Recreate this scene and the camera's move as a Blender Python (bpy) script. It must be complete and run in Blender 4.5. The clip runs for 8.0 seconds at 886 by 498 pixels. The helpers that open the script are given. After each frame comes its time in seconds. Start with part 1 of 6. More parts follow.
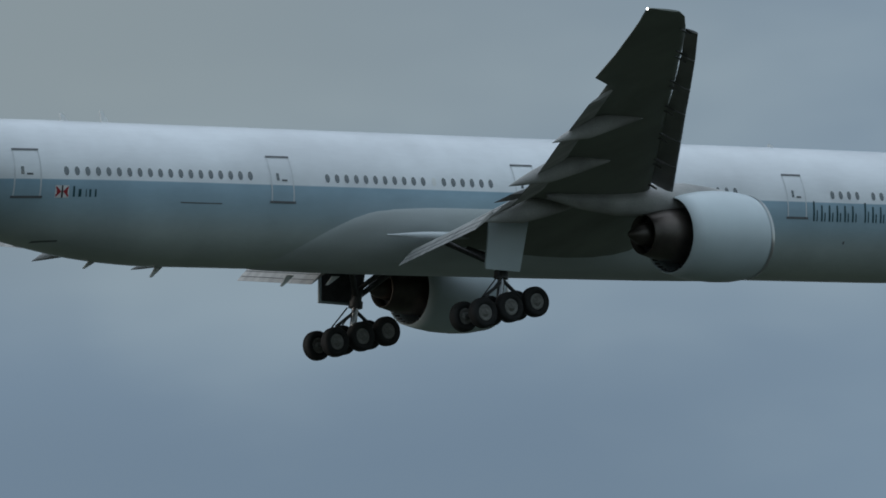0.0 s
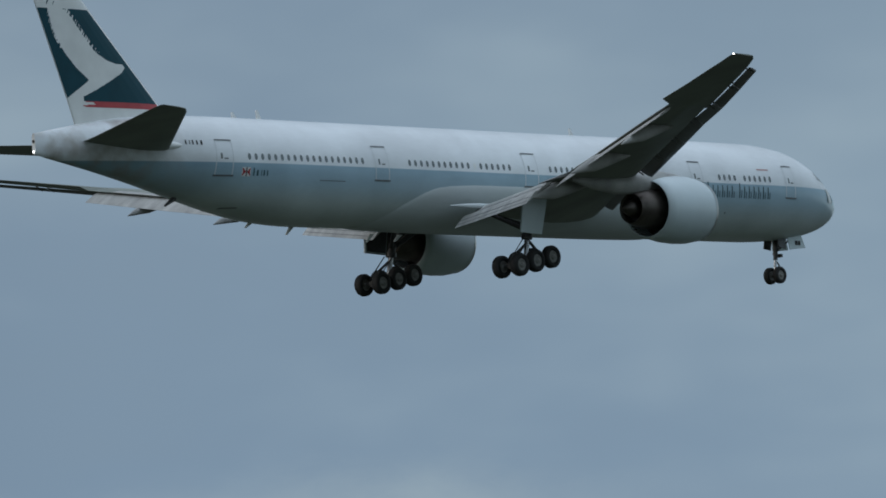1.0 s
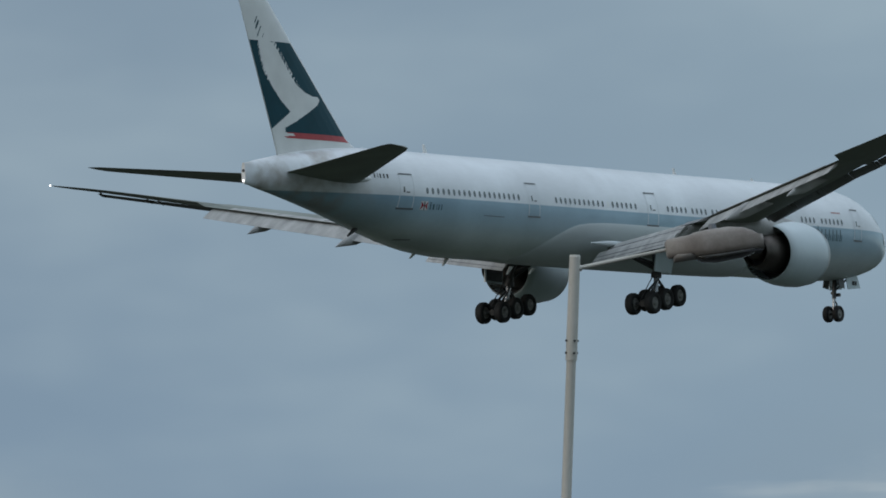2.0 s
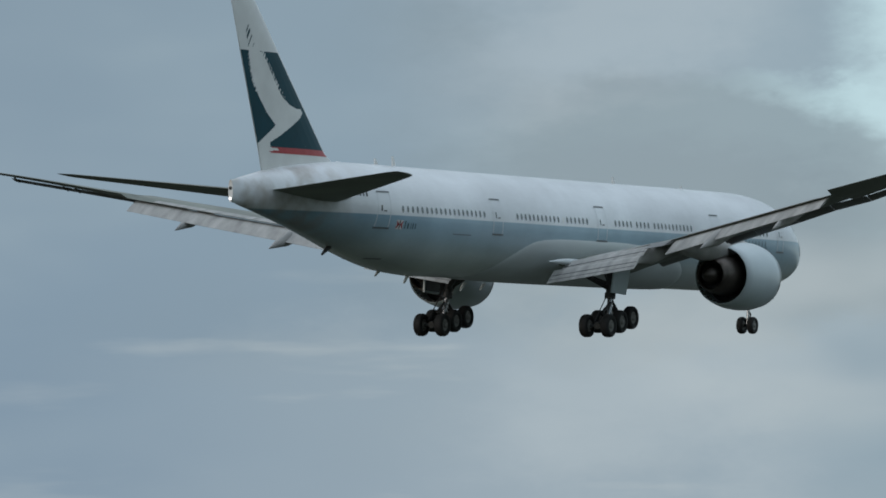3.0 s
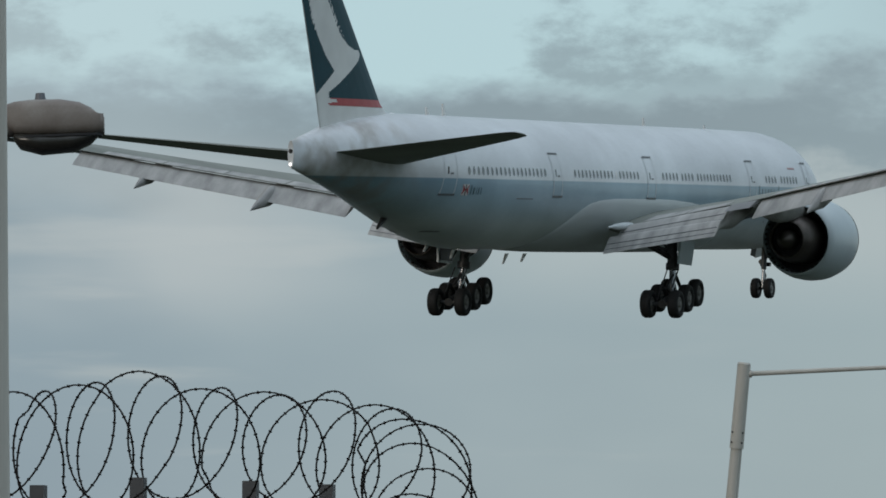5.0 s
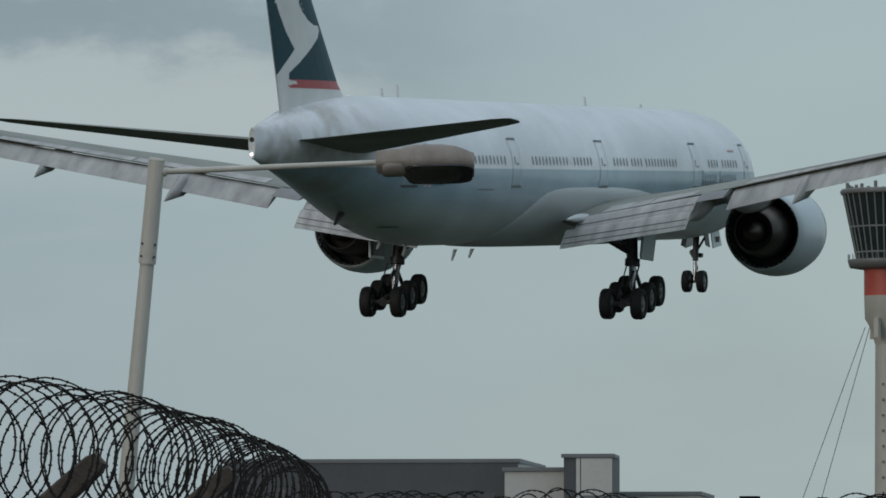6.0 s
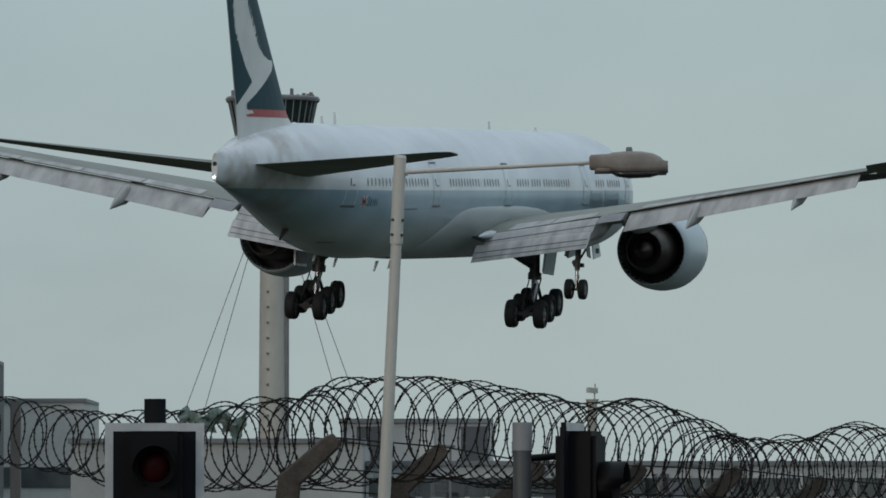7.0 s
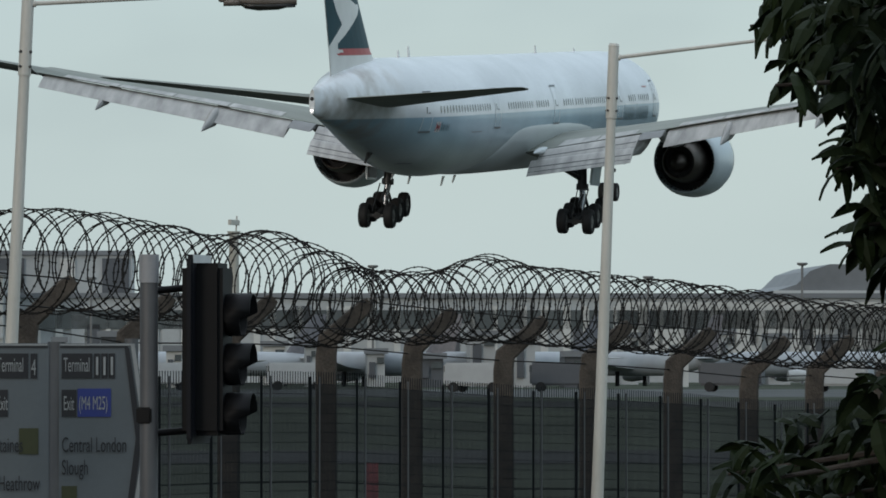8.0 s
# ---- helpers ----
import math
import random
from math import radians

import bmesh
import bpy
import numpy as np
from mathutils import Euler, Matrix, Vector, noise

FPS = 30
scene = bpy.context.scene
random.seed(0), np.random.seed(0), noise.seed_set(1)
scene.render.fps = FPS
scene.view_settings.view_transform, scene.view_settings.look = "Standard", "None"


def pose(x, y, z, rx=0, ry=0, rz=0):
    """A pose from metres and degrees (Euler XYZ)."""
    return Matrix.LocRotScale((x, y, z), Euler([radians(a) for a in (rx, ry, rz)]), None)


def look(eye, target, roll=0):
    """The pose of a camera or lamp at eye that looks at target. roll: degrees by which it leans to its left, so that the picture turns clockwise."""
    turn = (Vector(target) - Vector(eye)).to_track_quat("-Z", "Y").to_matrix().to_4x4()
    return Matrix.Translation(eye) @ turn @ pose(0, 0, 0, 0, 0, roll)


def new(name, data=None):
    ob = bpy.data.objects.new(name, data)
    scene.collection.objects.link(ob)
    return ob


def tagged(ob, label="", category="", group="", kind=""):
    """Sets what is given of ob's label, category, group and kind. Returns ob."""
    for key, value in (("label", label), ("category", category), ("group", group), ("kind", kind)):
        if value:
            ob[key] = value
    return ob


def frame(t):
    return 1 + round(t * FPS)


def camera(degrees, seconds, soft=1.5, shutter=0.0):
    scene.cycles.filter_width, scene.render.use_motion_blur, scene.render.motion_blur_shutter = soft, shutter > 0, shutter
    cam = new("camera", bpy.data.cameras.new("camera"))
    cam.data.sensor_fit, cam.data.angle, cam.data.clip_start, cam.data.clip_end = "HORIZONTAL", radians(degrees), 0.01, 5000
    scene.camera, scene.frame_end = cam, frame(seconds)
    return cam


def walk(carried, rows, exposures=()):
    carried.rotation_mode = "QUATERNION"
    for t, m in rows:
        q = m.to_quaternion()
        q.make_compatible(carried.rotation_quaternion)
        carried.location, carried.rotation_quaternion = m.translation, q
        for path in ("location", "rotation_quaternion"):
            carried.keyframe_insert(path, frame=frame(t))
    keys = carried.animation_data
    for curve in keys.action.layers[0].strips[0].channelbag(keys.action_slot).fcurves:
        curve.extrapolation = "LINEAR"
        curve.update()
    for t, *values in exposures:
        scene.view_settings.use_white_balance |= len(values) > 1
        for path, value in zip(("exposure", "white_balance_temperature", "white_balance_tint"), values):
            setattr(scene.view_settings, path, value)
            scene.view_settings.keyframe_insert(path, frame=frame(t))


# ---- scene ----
# Long telephoto lens, carried forward while it swings after the aircraft.
cam = camera(2 * math.degrees(math.atan(784 / 12000)), 8.0, soft=1.7)
EYE_Z = 2.3


def aim(x, y, yaw, tilt, lean):
    """Camera pose: yaw from +x towards +y, tilt above the horizon, lean of its right side upwards, in degrees."""
    turn = Matrix.Rotation(radians(yaw - 90), 4, "Z") @ Matrix.Rotation(radians(90 + tilt), 4, "X") @ Matrix.Rotation(radians(lean), 4, "Z")
    return Matrix.Translation((x, y, EYE_Z)) @ turn


CAMERA_ROWS = [
    (0.0, -62.95, -40.10, 53.317, 8.188, -3.30),
    (0.5, -62.95, -40.10, 48.542, 7.424, -3.30),
    (1.0, -62.95, -40.10, 45.739, 6.837, -3.20),
    (1.5, -62.95, -40.10, 43.027, 6.589, -3.00),
    (1.6, -62.04, -39.25, 42.517, 6.603, -2.80),
    (2.8, -41.01, -21.85, 36.715, 5.366, -1.30),
    (3.0, -38.76, -20.21, 35.493, 5.070, -1.20),
    (3.5, -33.46, -16.63, 32.442, 4.349, -1.00),
    (4.0, -27.54, -13.04, 30.064, 4.488, -0.60),
    (4.5, -21.60, -9.77, 27.562, 4.383, 0.00),
    (5.8, -2.04, -0.75, 21.990, 3.390, 0.00),
    (6.0, -1.41, -0.50, 20.544, 3.141, 0.00),
    (6.5, -1.12, -0.31, 17.730, 2.783, 0.00),
    (7.0, -0.02, 0.09, 15.340, 2.358, 0.00),
    (7.2, 0.08, 0.02, 15.096, 2.053, 0.00),
    (7.5, 0.13, 0.03, 14.370, 1.403, 0.00),
    (7.8, 0.08, 0.02, 13.176, 1.232, 0.00),
    (8.0, 0.00, 0.00, 12.317, 0.940, 0.00),
]
walk(cam, [(t, aim(*row)) for t, *row in CAMERA_ROWS], exposures=((0.0, 0.0, 6080, 10), (1.0, 0.08, 6030, 10), (3.0, 0.1, 6250, 10), (4.5, -0.04, 6300, 10), (6.5, -0.02, 6280, 10), (7.0, 0.0, 6280, 10), (7.5, 0.12, 6280, 10), (8.0, 0.4, 6300, 10)))

# ---- daylight: a low overcast evening sky ----
world = bpy.data.worlds.new("evening_sky")
scene.world = world
world.use_nodes = True


def build_sky():
    """Nishita daylight behind a broken overcast: cloud banks and pale gaps laid out by bearing and height."""
    nt = world.node_tree
    nt.nodes.clear()
    link = nt.links.new

    def put(socket, v):
        if isinstance(v, (int, float)):
            socket.default_value = v
        elif isinstance(v, tuple):
            socket.default_value = (*v, 1)
        else:
            link(v, socket)

    def calc(op, a, b=0.0, c=0.0):
        n = nt.nodes.new("ShaderNodeMath")
        n.operation = op
        for k, v in enumerate((a, b, c)):
            put(n.inputs[k], v)
        return n.outputs[0]

    def step(v, lo, hi):
        n = nt.nodes.new("ShaderNodeMapRange")
        n.interpolation_type = "SMOOTHSTEP"
        for k, q in enumerate((v, lo, hi)):
            put(n.inputs[k], q)
        return n.outputs[0]

    def mix(f, a, b):
        n = nt.nodes.new("ShaderNodeMix")
        n.data_type = "RGBA"
        put(n.inputs[0], f)
        put(n.inputs[6], a)
        put(n.inputs[7], b)
        return n.outputs[2]

    def puffs(az, el, sx, sy, detail, rough=0.55, shift=0.0):
        v = nt.nodes.new("ShaderNodeCombineXYZ")
        put(v.inputs[0], calc("MULTIPLY", az, sx))
        put(v.inputs[1], calc("MULTIPLY", el, sy))
        put(v.inputs[2], shift)
        n = nt.nodes.new("ShaderNodeTexNoise")
        n.inputs["Scale"].default_value, n.inputs["Detail"].default_value, n.inputs["Roughness"].default_value = 1.0, detail, rough
        link(v.outputs[0], n.inputs["Vector"])
        return n.outputs[0]

    out = nt.nodes.new("ShaderNodeOutputWorld")
    bg = nt.nodes.new("ShaderNodeBackground")
    sky = nt.nodes.new("ShaderNodeTexSky")
    sky.sky_type, sky.sun_disc = "NISHITA", False
    sky.sun_elevation, sky.sun_rotation = radians(12), radians(-60)
    co = nt.nodes.new("ShaderNodeTexCoord")
    sep = nt.nodes.new("ShaderNodeSeparateXYZ")
    link(co.outputs["Generated"], sep.inputs[0])
    az = calc("DEGREES", calc("ARCTAN2", sep.outputs[1], sep.outputs[0]))
    el = calc("DEGREES", calc("ARCSINE", sep.outputs[2]))
    # overcast: darker blue-grey away to the left, pale grey-green low ahead, brighter overhead
    base = mix(step(az, 12.0, 44.0), (0.405, 0.485, 0.485), (0.165, 0.245, 0.35))
    base = mix(step(el, 1.0, 9.0), base, mix(step(az, 15.0, 50.0), (0.345, 0.44, 0.475), (0.2, 0.262, 0.325)))
    base = mix(step(el, 14.0, 60.0), base, (1.02, 1.13, 1.24))
    soft = puffs(az, el, 0.13, 0.3, 4.0)
    base = mix(calc("MULTIPLY", step(soft, 0.45, 0.75), 0.35), base, (0.46, 0.54, 0.55))
    base = mix(calc("MULTIPLY", step(soft, 0.5, 0.25), 0.3), base, (0.2, 0.25, 0.29))
    # broken band: pale blue gaps with grey cumulus along their lower edge
    n1 = puffs(az, el, 0.28, 0.55, 6.0, 0.6, 3.0)
    n2 = puffs(az, el, 0.55, 1.0, 7.0, 0.62, 7.3)
    h = calc("ADD", el, calc("MULTIPLY", calc("SUBTRACT", n1, 0.5), 2.4))
    h = calc("ADD", h, calc("MULTIPLY", calc("SUBTRACT", n2, 0.5), 0.9))
    inside = calc("MULTIPLY", step(az, 18.5, 24.0), step(az, 36.0, 31.0))
    gap = calc("MULTIPLY", calc("MULTIPLY", step(h, 5.35, 5.75), step(h, 9.5, 7.2)), inside)
    lid = calc("MULTIPLY", step(calc("ADD", az, calc("MULTIPLY", n2, 2.0)), 32.4, 33.4), step(h, 6.15, 6.5))
    gap = calc("MULTIPLY", gap, calc("SUBTRACT", 1.0, lid))
    base = mix(calc("MULTIPLY", gap, 0.95), base, (0.53, 0.71, 0.735))
    bank = calc("MULTIPLY", calc("MULTIPLY", step(h, 4.4, 5.1), step(h, 5.5, 5.2)), inside)
    base = mix(calc("MULTIPLY", bank, 0.7), base, (0.22, 0.275, 0.31))
    puff = calc("MULTIPLY", calc("MULTIPLY", step(n2, 0.51, 0.67), gap), step(el, 7.6, 6.6))
    base = mix(calc("MULTIPLY", puff, 0.7), base, (0.24, 0.3, 0.335))
    # thin lit streaks under the bank
    glint = calc("MULTIPLY", step(puffs(az, el, 0.22, 1.6, 5.0, 0.5, 11.0), 0.54, 0.68), calc("MULTIPLY", step(el, 5.2, 4.4), calc("MULTIPLY", step(az, 22.0, 27.0), step(az, 42.0, 35.0))))
    base = mix(calc("MULTIPLY", glint, 0.55), base, (0.5, 0.535, 0.53))
    pale = calc("MULTIPLY", calc("MULTIPLY", step(az, 39.5, 36.0), step(az, 32.3, 34.8)), calc("MULTIPLY", step(h, 4.6, 4.0), 0.2))
    base = mix(pale, base, (0.47, 0.52, 0.535))
    # a heavier grey mass left of the gap
    edge = calc("ADD", az, calc("MULTIPLY", calc("SUBTRACT", n1, 0.5), 2.4))
    edge = calc("ADD", edge, calc("MULTIPLY", calc("SUBTRACT", n2, 0.5), 2.2))
    top = calc("ADD", h, calc("MULTIPLY", calc("SUBTRACT", az, 32.0), -0.35))
    mass = calc("MULTIPLY", calc("MULTIPLY", step(edge, 30.9, 31.5), step(edge, 36.5, 34.2)), calc("MULTIPLY", step(h, 4.2, 4.7), step(top, 6.25, 5.75)))
    base = mix(calc("MULTIPLY", mass, 0.85), base, (0.215, 0.27, 0.305))
    # a warmer, paler veil high on the left, a bright foot of cloud below it, and lit cloud under the gap
    veil = calc("MULTIPLY", step(az, 47.0, 57.0), step(el, 7.0, 10.0))
    base = mix(calc("MULTIPLY", veil, 0.75), base, (0.285, 0.315, 0.3))
    low = calc("MULTIPLY", step(az, 48.5, 52.5), step(el, 8.2, 6.4))
    base = mix(calc("MULTIPLY", low, 0.6), base, (0.125, 0.175, 0.24))
    foot = calc("MULTIPLY", calc("MULTIPLY", step(az, 42.5, 46.5), step(az, 60.0, 52.0)), step(calc("ADD", el, calc("MULTIPLY", n1, 1.6)), 6.0, 5.0))
    base = mix(calc("MULTIPLY", foot, 0.6), base, (0.4, 0.46, 0.46))
    lit = calc("MULTIPLY", calc("MULTIPLY", step(az, 36.0, 33.0), step(az, 25.5, 28.0)), calc("MULTIPLY", step(el, 5.2, 4.6), step(el, 3.2, 4.0)))
    cumulus = calc("MULTIPLY", calc("MULTIPLY", step(az, 20.3, 22.0), step(az, 26.5, 24.5)), calc("MULTIPLY", step(h, 4.95, 4.6), step(el, 3.4, 4.3)))
    base = mix(calc("MULTIPLY", cumulus, 0.6), base, (0.5, 0.545, 0.54))
    bright = calc("MULTIPLY", step(az, 36.4, 34.4), step(az, 31.6, 33.2))
    base = mix(calc("MULTIPLY", bright, calc("ADD", 0.12, calc("MULTIPLY", step(n1, 0.4, 0.65), 0.3))), base, (0.5, 0.55, 0.57))
    shine = calc("MULTIPLY", calc("MULTIPLY", step(az, 32.4, 31.0), step(az, 26.5, 28.5)), step(el, 4.2, 5.0))
    base = mix(calc("MULTIPLY", shine, 0.28), base, (0.62, 0.72, 0.73))
    base = mix(calc("MULTIPLY", calc("MULTIPLY", lit, step(soft, 0.35, 0.6)), 0.8), base, (0.5, 0.54, 0.545))
    day = nt.nodes.new("ShaderNodeMix")
    day.data_type = "RGBA"
    day.inputs[0].default_value = 0.12
    tint = nt.nodes.new("ShaderNodeMix")
    tint.data_type, tint.blend_type = "RGBA", "MULTIPLY"
    tint.inputs[0].default_value = 1.0
    link(sky.outputs[0], tint.inputs[6])
    tint.inputs[7].default_value = (0.1, 0.1, 0.1, 1)
    link(base, day.inputs[6])
    link(tint.outputs[2], day.inputs[7])
    bg.inputs["Strength"].default_value = 1.0
    link(day.outputs[2], bg.inputs["Color"])
    link(bg.outputs[0], out.inputs["Surface"])


build_sky()
sun = new("sun", bpy.data.lights.new("sun", "SUN"))
sun.data.energy, sun.data.angle, sun.data.color = 0.5, radians(16), (1.0, 0.9, 0.78)
sun.matrix_world = look((-280, 110, 62), (0, 0, 0))


# ---- materials ----
def plain(name, color, rough=0.5, metal=0.0):
    m = bpy.data.materials.new(name)
    m.use_nodes = True
    b = m.node_tree.nodes["Principled BSDF"]
    b.inputs["Base Color"].default_value = (*color, 1)
    b.inputs["Roughness"].default_value, b.inputs["Metallic"].default_value = rough, metal
    return m


def surface(name, color, rough=0.5, metal=0.0, vary=0.12, scale=3.0, stretch=(1, 1, 1), bump=0.0, fine=40.0, dirt=None, gloss=0.5):
    """A paint or stone with stains and grain at two scales, in object space."""
    m = bpy.data.materials.new(name)
    m.use_nodes = True
    nt = m.node_tree
    b = nt.nodes["Principled BSDF"]
    co = nt.nodes.new("ShaderNodeTexCoord")
    mp = nt.nodes.new("ShaderNodeMapping")
    mp.inputs["Scale"].default_value = stretch
    nt.links.new(co.outputs["Object"], mp.inputs["Vector"])
    big, small = (nt.nodes.new("ShaderNodeTexNoise") for _ in range(2))
    for n, sc, det in ((big, scale, 5.0), (small, fine, 3.0)):
        n.inputs["Scale"].default_value, n.inputs["Detail"].default_value = sc, det
        nt.links.new(mp.outputs[0], n.inputs["Vector"])
    ramp = nt.nodes.new("ShaderNodeMapRange")
    ramp.inputs[1].default_value, ramp.inputs[2].default_value = 0.3, 0.7
    nt.links.new(big.outputs[0], ramp.inputs[0])
    mix = nt.nodes.new("ShaderNodeMix")
    mix.data_type = "RGBA"
    dark = dirt or tuple(c * (1 - 2.2 * vary) for c in color)
    mix.inputs[6].default_value, mix.inputs[7].default_value = (*dark, 1), (*color, 1)
    nt.links.new(ramp.outputs[0], mix.inputs[0])
    mix2 = nt.nodes.new("ShaderNodeMix")
    mix2.data_type, mix2.blend_type = "RGBA", "MULTIPLY"
    mix2.inputs[0].default_value = min(1.0, vary * 2)
    nt.links.new(mix.outputs[2], mix2.inputs[6])
    nt.links.new(small.outputs[0], mix2.inputs[7])
    nt.links.new(mix2.outputs[2], b.inputs["Base Color"])
    b.inputs["Roughness"].default_value, b.inputs["Metallic"].default_value = rough, metal
    b.inputs["Specular IOR Level"].default_value = gloss
    if bump:
        bp = nt.nodes.new("ShaderNodeBump")
        bp.inputs["Strength"].default_value, bp.inputs["Distance"].default_value = bump, 0.02
        nt.links.new(small.outputs[0], bp.inputs["Height"])
        nt.links.new(bp.outputs[0], b.inputs["Normal"])
    return m


def glow(name, color, strength):
    m = bpy.data.materials.new(name)
    m.use_nodes = True
    b = m.node_tree.nodes["Principled BSDF"]
    b.inputs["Base Color"].default_value = (*color, 1)
    b.inputs["Emission Color"].default_value, b.inputs["Emission Strength"].default_value = (*color, 1), strength
    return m


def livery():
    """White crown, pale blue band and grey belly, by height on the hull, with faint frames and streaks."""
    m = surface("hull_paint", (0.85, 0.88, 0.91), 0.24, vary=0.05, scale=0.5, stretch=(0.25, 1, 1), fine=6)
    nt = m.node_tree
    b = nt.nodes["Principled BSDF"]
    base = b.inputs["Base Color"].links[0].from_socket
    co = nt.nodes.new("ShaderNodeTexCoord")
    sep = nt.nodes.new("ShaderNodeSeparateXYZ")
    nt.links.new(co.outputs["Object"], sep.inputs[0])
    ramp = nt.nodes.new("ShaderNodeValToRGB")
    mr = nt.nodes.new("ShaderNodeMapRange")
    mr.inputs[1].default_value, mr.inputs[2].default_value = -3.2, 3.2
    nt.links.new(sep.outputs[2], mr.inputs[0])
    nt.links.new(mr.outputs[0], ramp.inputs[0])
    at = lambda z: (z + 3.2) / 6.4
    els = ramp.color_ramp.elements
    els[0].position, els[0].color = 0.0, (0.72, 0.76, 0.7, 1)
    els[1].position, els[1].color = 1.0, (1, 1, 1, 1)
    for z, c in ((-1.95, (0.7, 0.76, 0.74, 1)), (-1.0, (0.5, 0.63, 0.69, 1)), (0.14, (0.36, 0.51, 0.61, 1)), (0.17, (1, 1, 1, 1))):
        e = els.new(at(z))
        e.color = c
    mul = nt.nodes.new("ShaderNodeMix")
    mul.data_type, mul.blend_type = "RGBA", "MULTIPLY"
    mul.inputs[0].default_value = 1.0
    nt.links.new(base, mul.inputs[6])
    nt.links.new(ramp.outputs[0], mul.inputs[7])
    # dark grime streaks running down and aft on the lower hull
    n = nt.nodes.new("ShaderNodeTexNoise")
    mp = nt.nodes.new("ShaderNodeMapping")
    mp.inputs["Scale"].default_value = (0.35, 0.3, 0.3)
    nt.links.new(co.outputs["Object"], mp.inputs["Vector"])
    nt.links.new(mp.outputs[0], n.inputs["Vector"])
    n.inputs["Scale"].default_value, n.inputs["Detail"].default_value = 1.0, 6.0
    rr = nt.nodes.new("ShaderNodeMapRange")
    rr.inputs[1].default_value, rr.inputs[2].default_value, rr.inputs[3].default_value, rr.inputs[4].default_value = 0.35, 0.65, 0.86, 1.0
    nt.links.new(n.outputs[0], rr.inputs[0])
    mul2 = nt.nodes.new("ShaderNodeMix")
    mul2.data_type, mul2.blend_type = "RGBA", "MULTIPLY"
    mul2.inputs[0].default_value = 1.0
    nt.links.new(mul.outputs[2], mul2.inputs[6])
    nt.links.new(rr.outputs[0], mul2.inputs[7])
    # brown oily stains on the tail cone
    far = nt.nodes.new("ShaderNodeMapRange")
    far.inputs[1].default_value, far.inputs[2].default_value = -61.0, -68.0
    nt.links.new(sep.outputs[0], far.inputs[0])
    blot = nt.nodes.new("ShaderNodeTexNoise")
    blot.inputs["Scale"].default_value, blot.inputs["Detail"].default_value = 0.7, 6.0
    nt.links.new(co.outputs["Object"], blot.inputs["Vector"])
    br = nt.nodes.new("ShaderNodeMapRange")
    br.inputs[1].default_value, br.inputs[2].default_value, br.inputs[4].default_value = 0.42, 0.68, 0.75
    nt.links.new(blot.outputs[0], br.inputs[0])
    amt = nt.nodes.new("ShaderNodeMath")
    amt.operation = "MULTIPLY"
    nt.links.new(far.outputs[0], amt.inputs[0])
    nt.links.new(br.outputs[0], amt.inputs[1])
    stain = nt.nodes.new("ShaderNodeMix")
    stain.data_type = "RGBA"
    nt.links.new(amt.outputs[0], stain.inputs[0])
    nt.links.new(mul2.outputs[2], stain.inputs[6])
    stain.inputs[7].default_value = (0.27, 0.23, 0.19, 1)
    nt.links.new(stain.outputs[2], b.inputs["Base Color"])
    return m


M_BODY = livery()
M_FINWHITE = surface("fin_white", (0.74, 0.75, 0.74), 0.35, vary=0.05, scale=0.8)
M_FAIRING = surface("fairing_grey", (0.6, 0.65, 0.66), 0.4, vary=0.09, scale=0.5, stretch=(0.3, 1, 1))
M_WING = surface("wing_grey", (0.3, 0.32, 0.285), 0.6, vary=0.12, scale=0.6, stretch=(1, 0.3, 1), gloss=0.3)
M_SLAT = surface("slat_grey", (0.2, 0.2, 0.2), 0.4, vary=0.15, scale=1.0)
M_FLAP = surface("flap_grey", (0.62, 0.61, 0.59), 0.5, vary=0.22, scale=1.1, stretch=(0.4, 1.6, 0.4))
M_NACELLE = surface("nacelle_paint", (0.55, 0.63, 0.66), 0.3, vary=0.04, scale=0.7)
M_METAL = surface("bare_metal", (0.6, 0.6, 0.6), 0.3, 0.9, vary=0.06)
M_CORE = surface("core_metal", (0.15, 0.13, 0.115), 0.42, 0.8, vary=0.2, scale=1.2)
# for hollows: the shade inside ducts and openings is in this colour
M_DARK = surface("recess_shade", (0.02, 0.02, 0.024), 0.6, vary=0.1)
M_RUBBER = surface("rubber", (0.016, 0.015, 0.015), 0.75, vary=0.15, scale=4)
M_HUB = surface("hub_paint", (0.3, 0.29, 0.27), 0.45, 0.2, vary=0.2, scale=6)
M_STEEL = surface("gear_steel", (0.1, 0.1, 0.1), 0.45, 0.4, vary=0.2, scale=4)
M_CHROME = surface("chrome", (0.36, 0.36, 0.37), 0.25, 1.0, vary=0.04)
M_TEAL = surface("teal_paint", (0.005, 0.055, 0.078), 0.5, vary=0.08, scale=1.0, gloss=0.25)
M_TITLE = surface("title_paint", (0.015, 0.07, 0.085), 0.4, vary=0.08)
M_RED = surface("red_paint", (0.45, 0.05, 0.06), 0.4, vary=0.08)
M_PINK = surface("badge_paint", (0.55, 0.3, 0.3), 0.4, vary=0.1)
M_FLAGWHITE = surface("flag_white", (0.7, 0.7, 0.7), 0.4, vary=0.05)
M_FLAGRED = surface("flag_red", (0.35, 0.03, 0.04), 0.4, vary=0.05)
M_INK = surface("ink", (0.014, 0.014, 0.018), 0.5, vary=0.1)
M_PANEL = surface("panel_line", (0.15, 0.16, 0.17), 0.5, vary=0.1)
M_SEAM = surface("door_seam", (0.6, 0.63, 0.65), 0.35, vary=0.05)
M_PANE = surface("cabin_pane", (0.08, 0.092, 0.105), 0.08, vary=0.1)
M_PANE.node_tree.nodes["Principled BSDF"].inputs["IOR"].default_value = 2.2
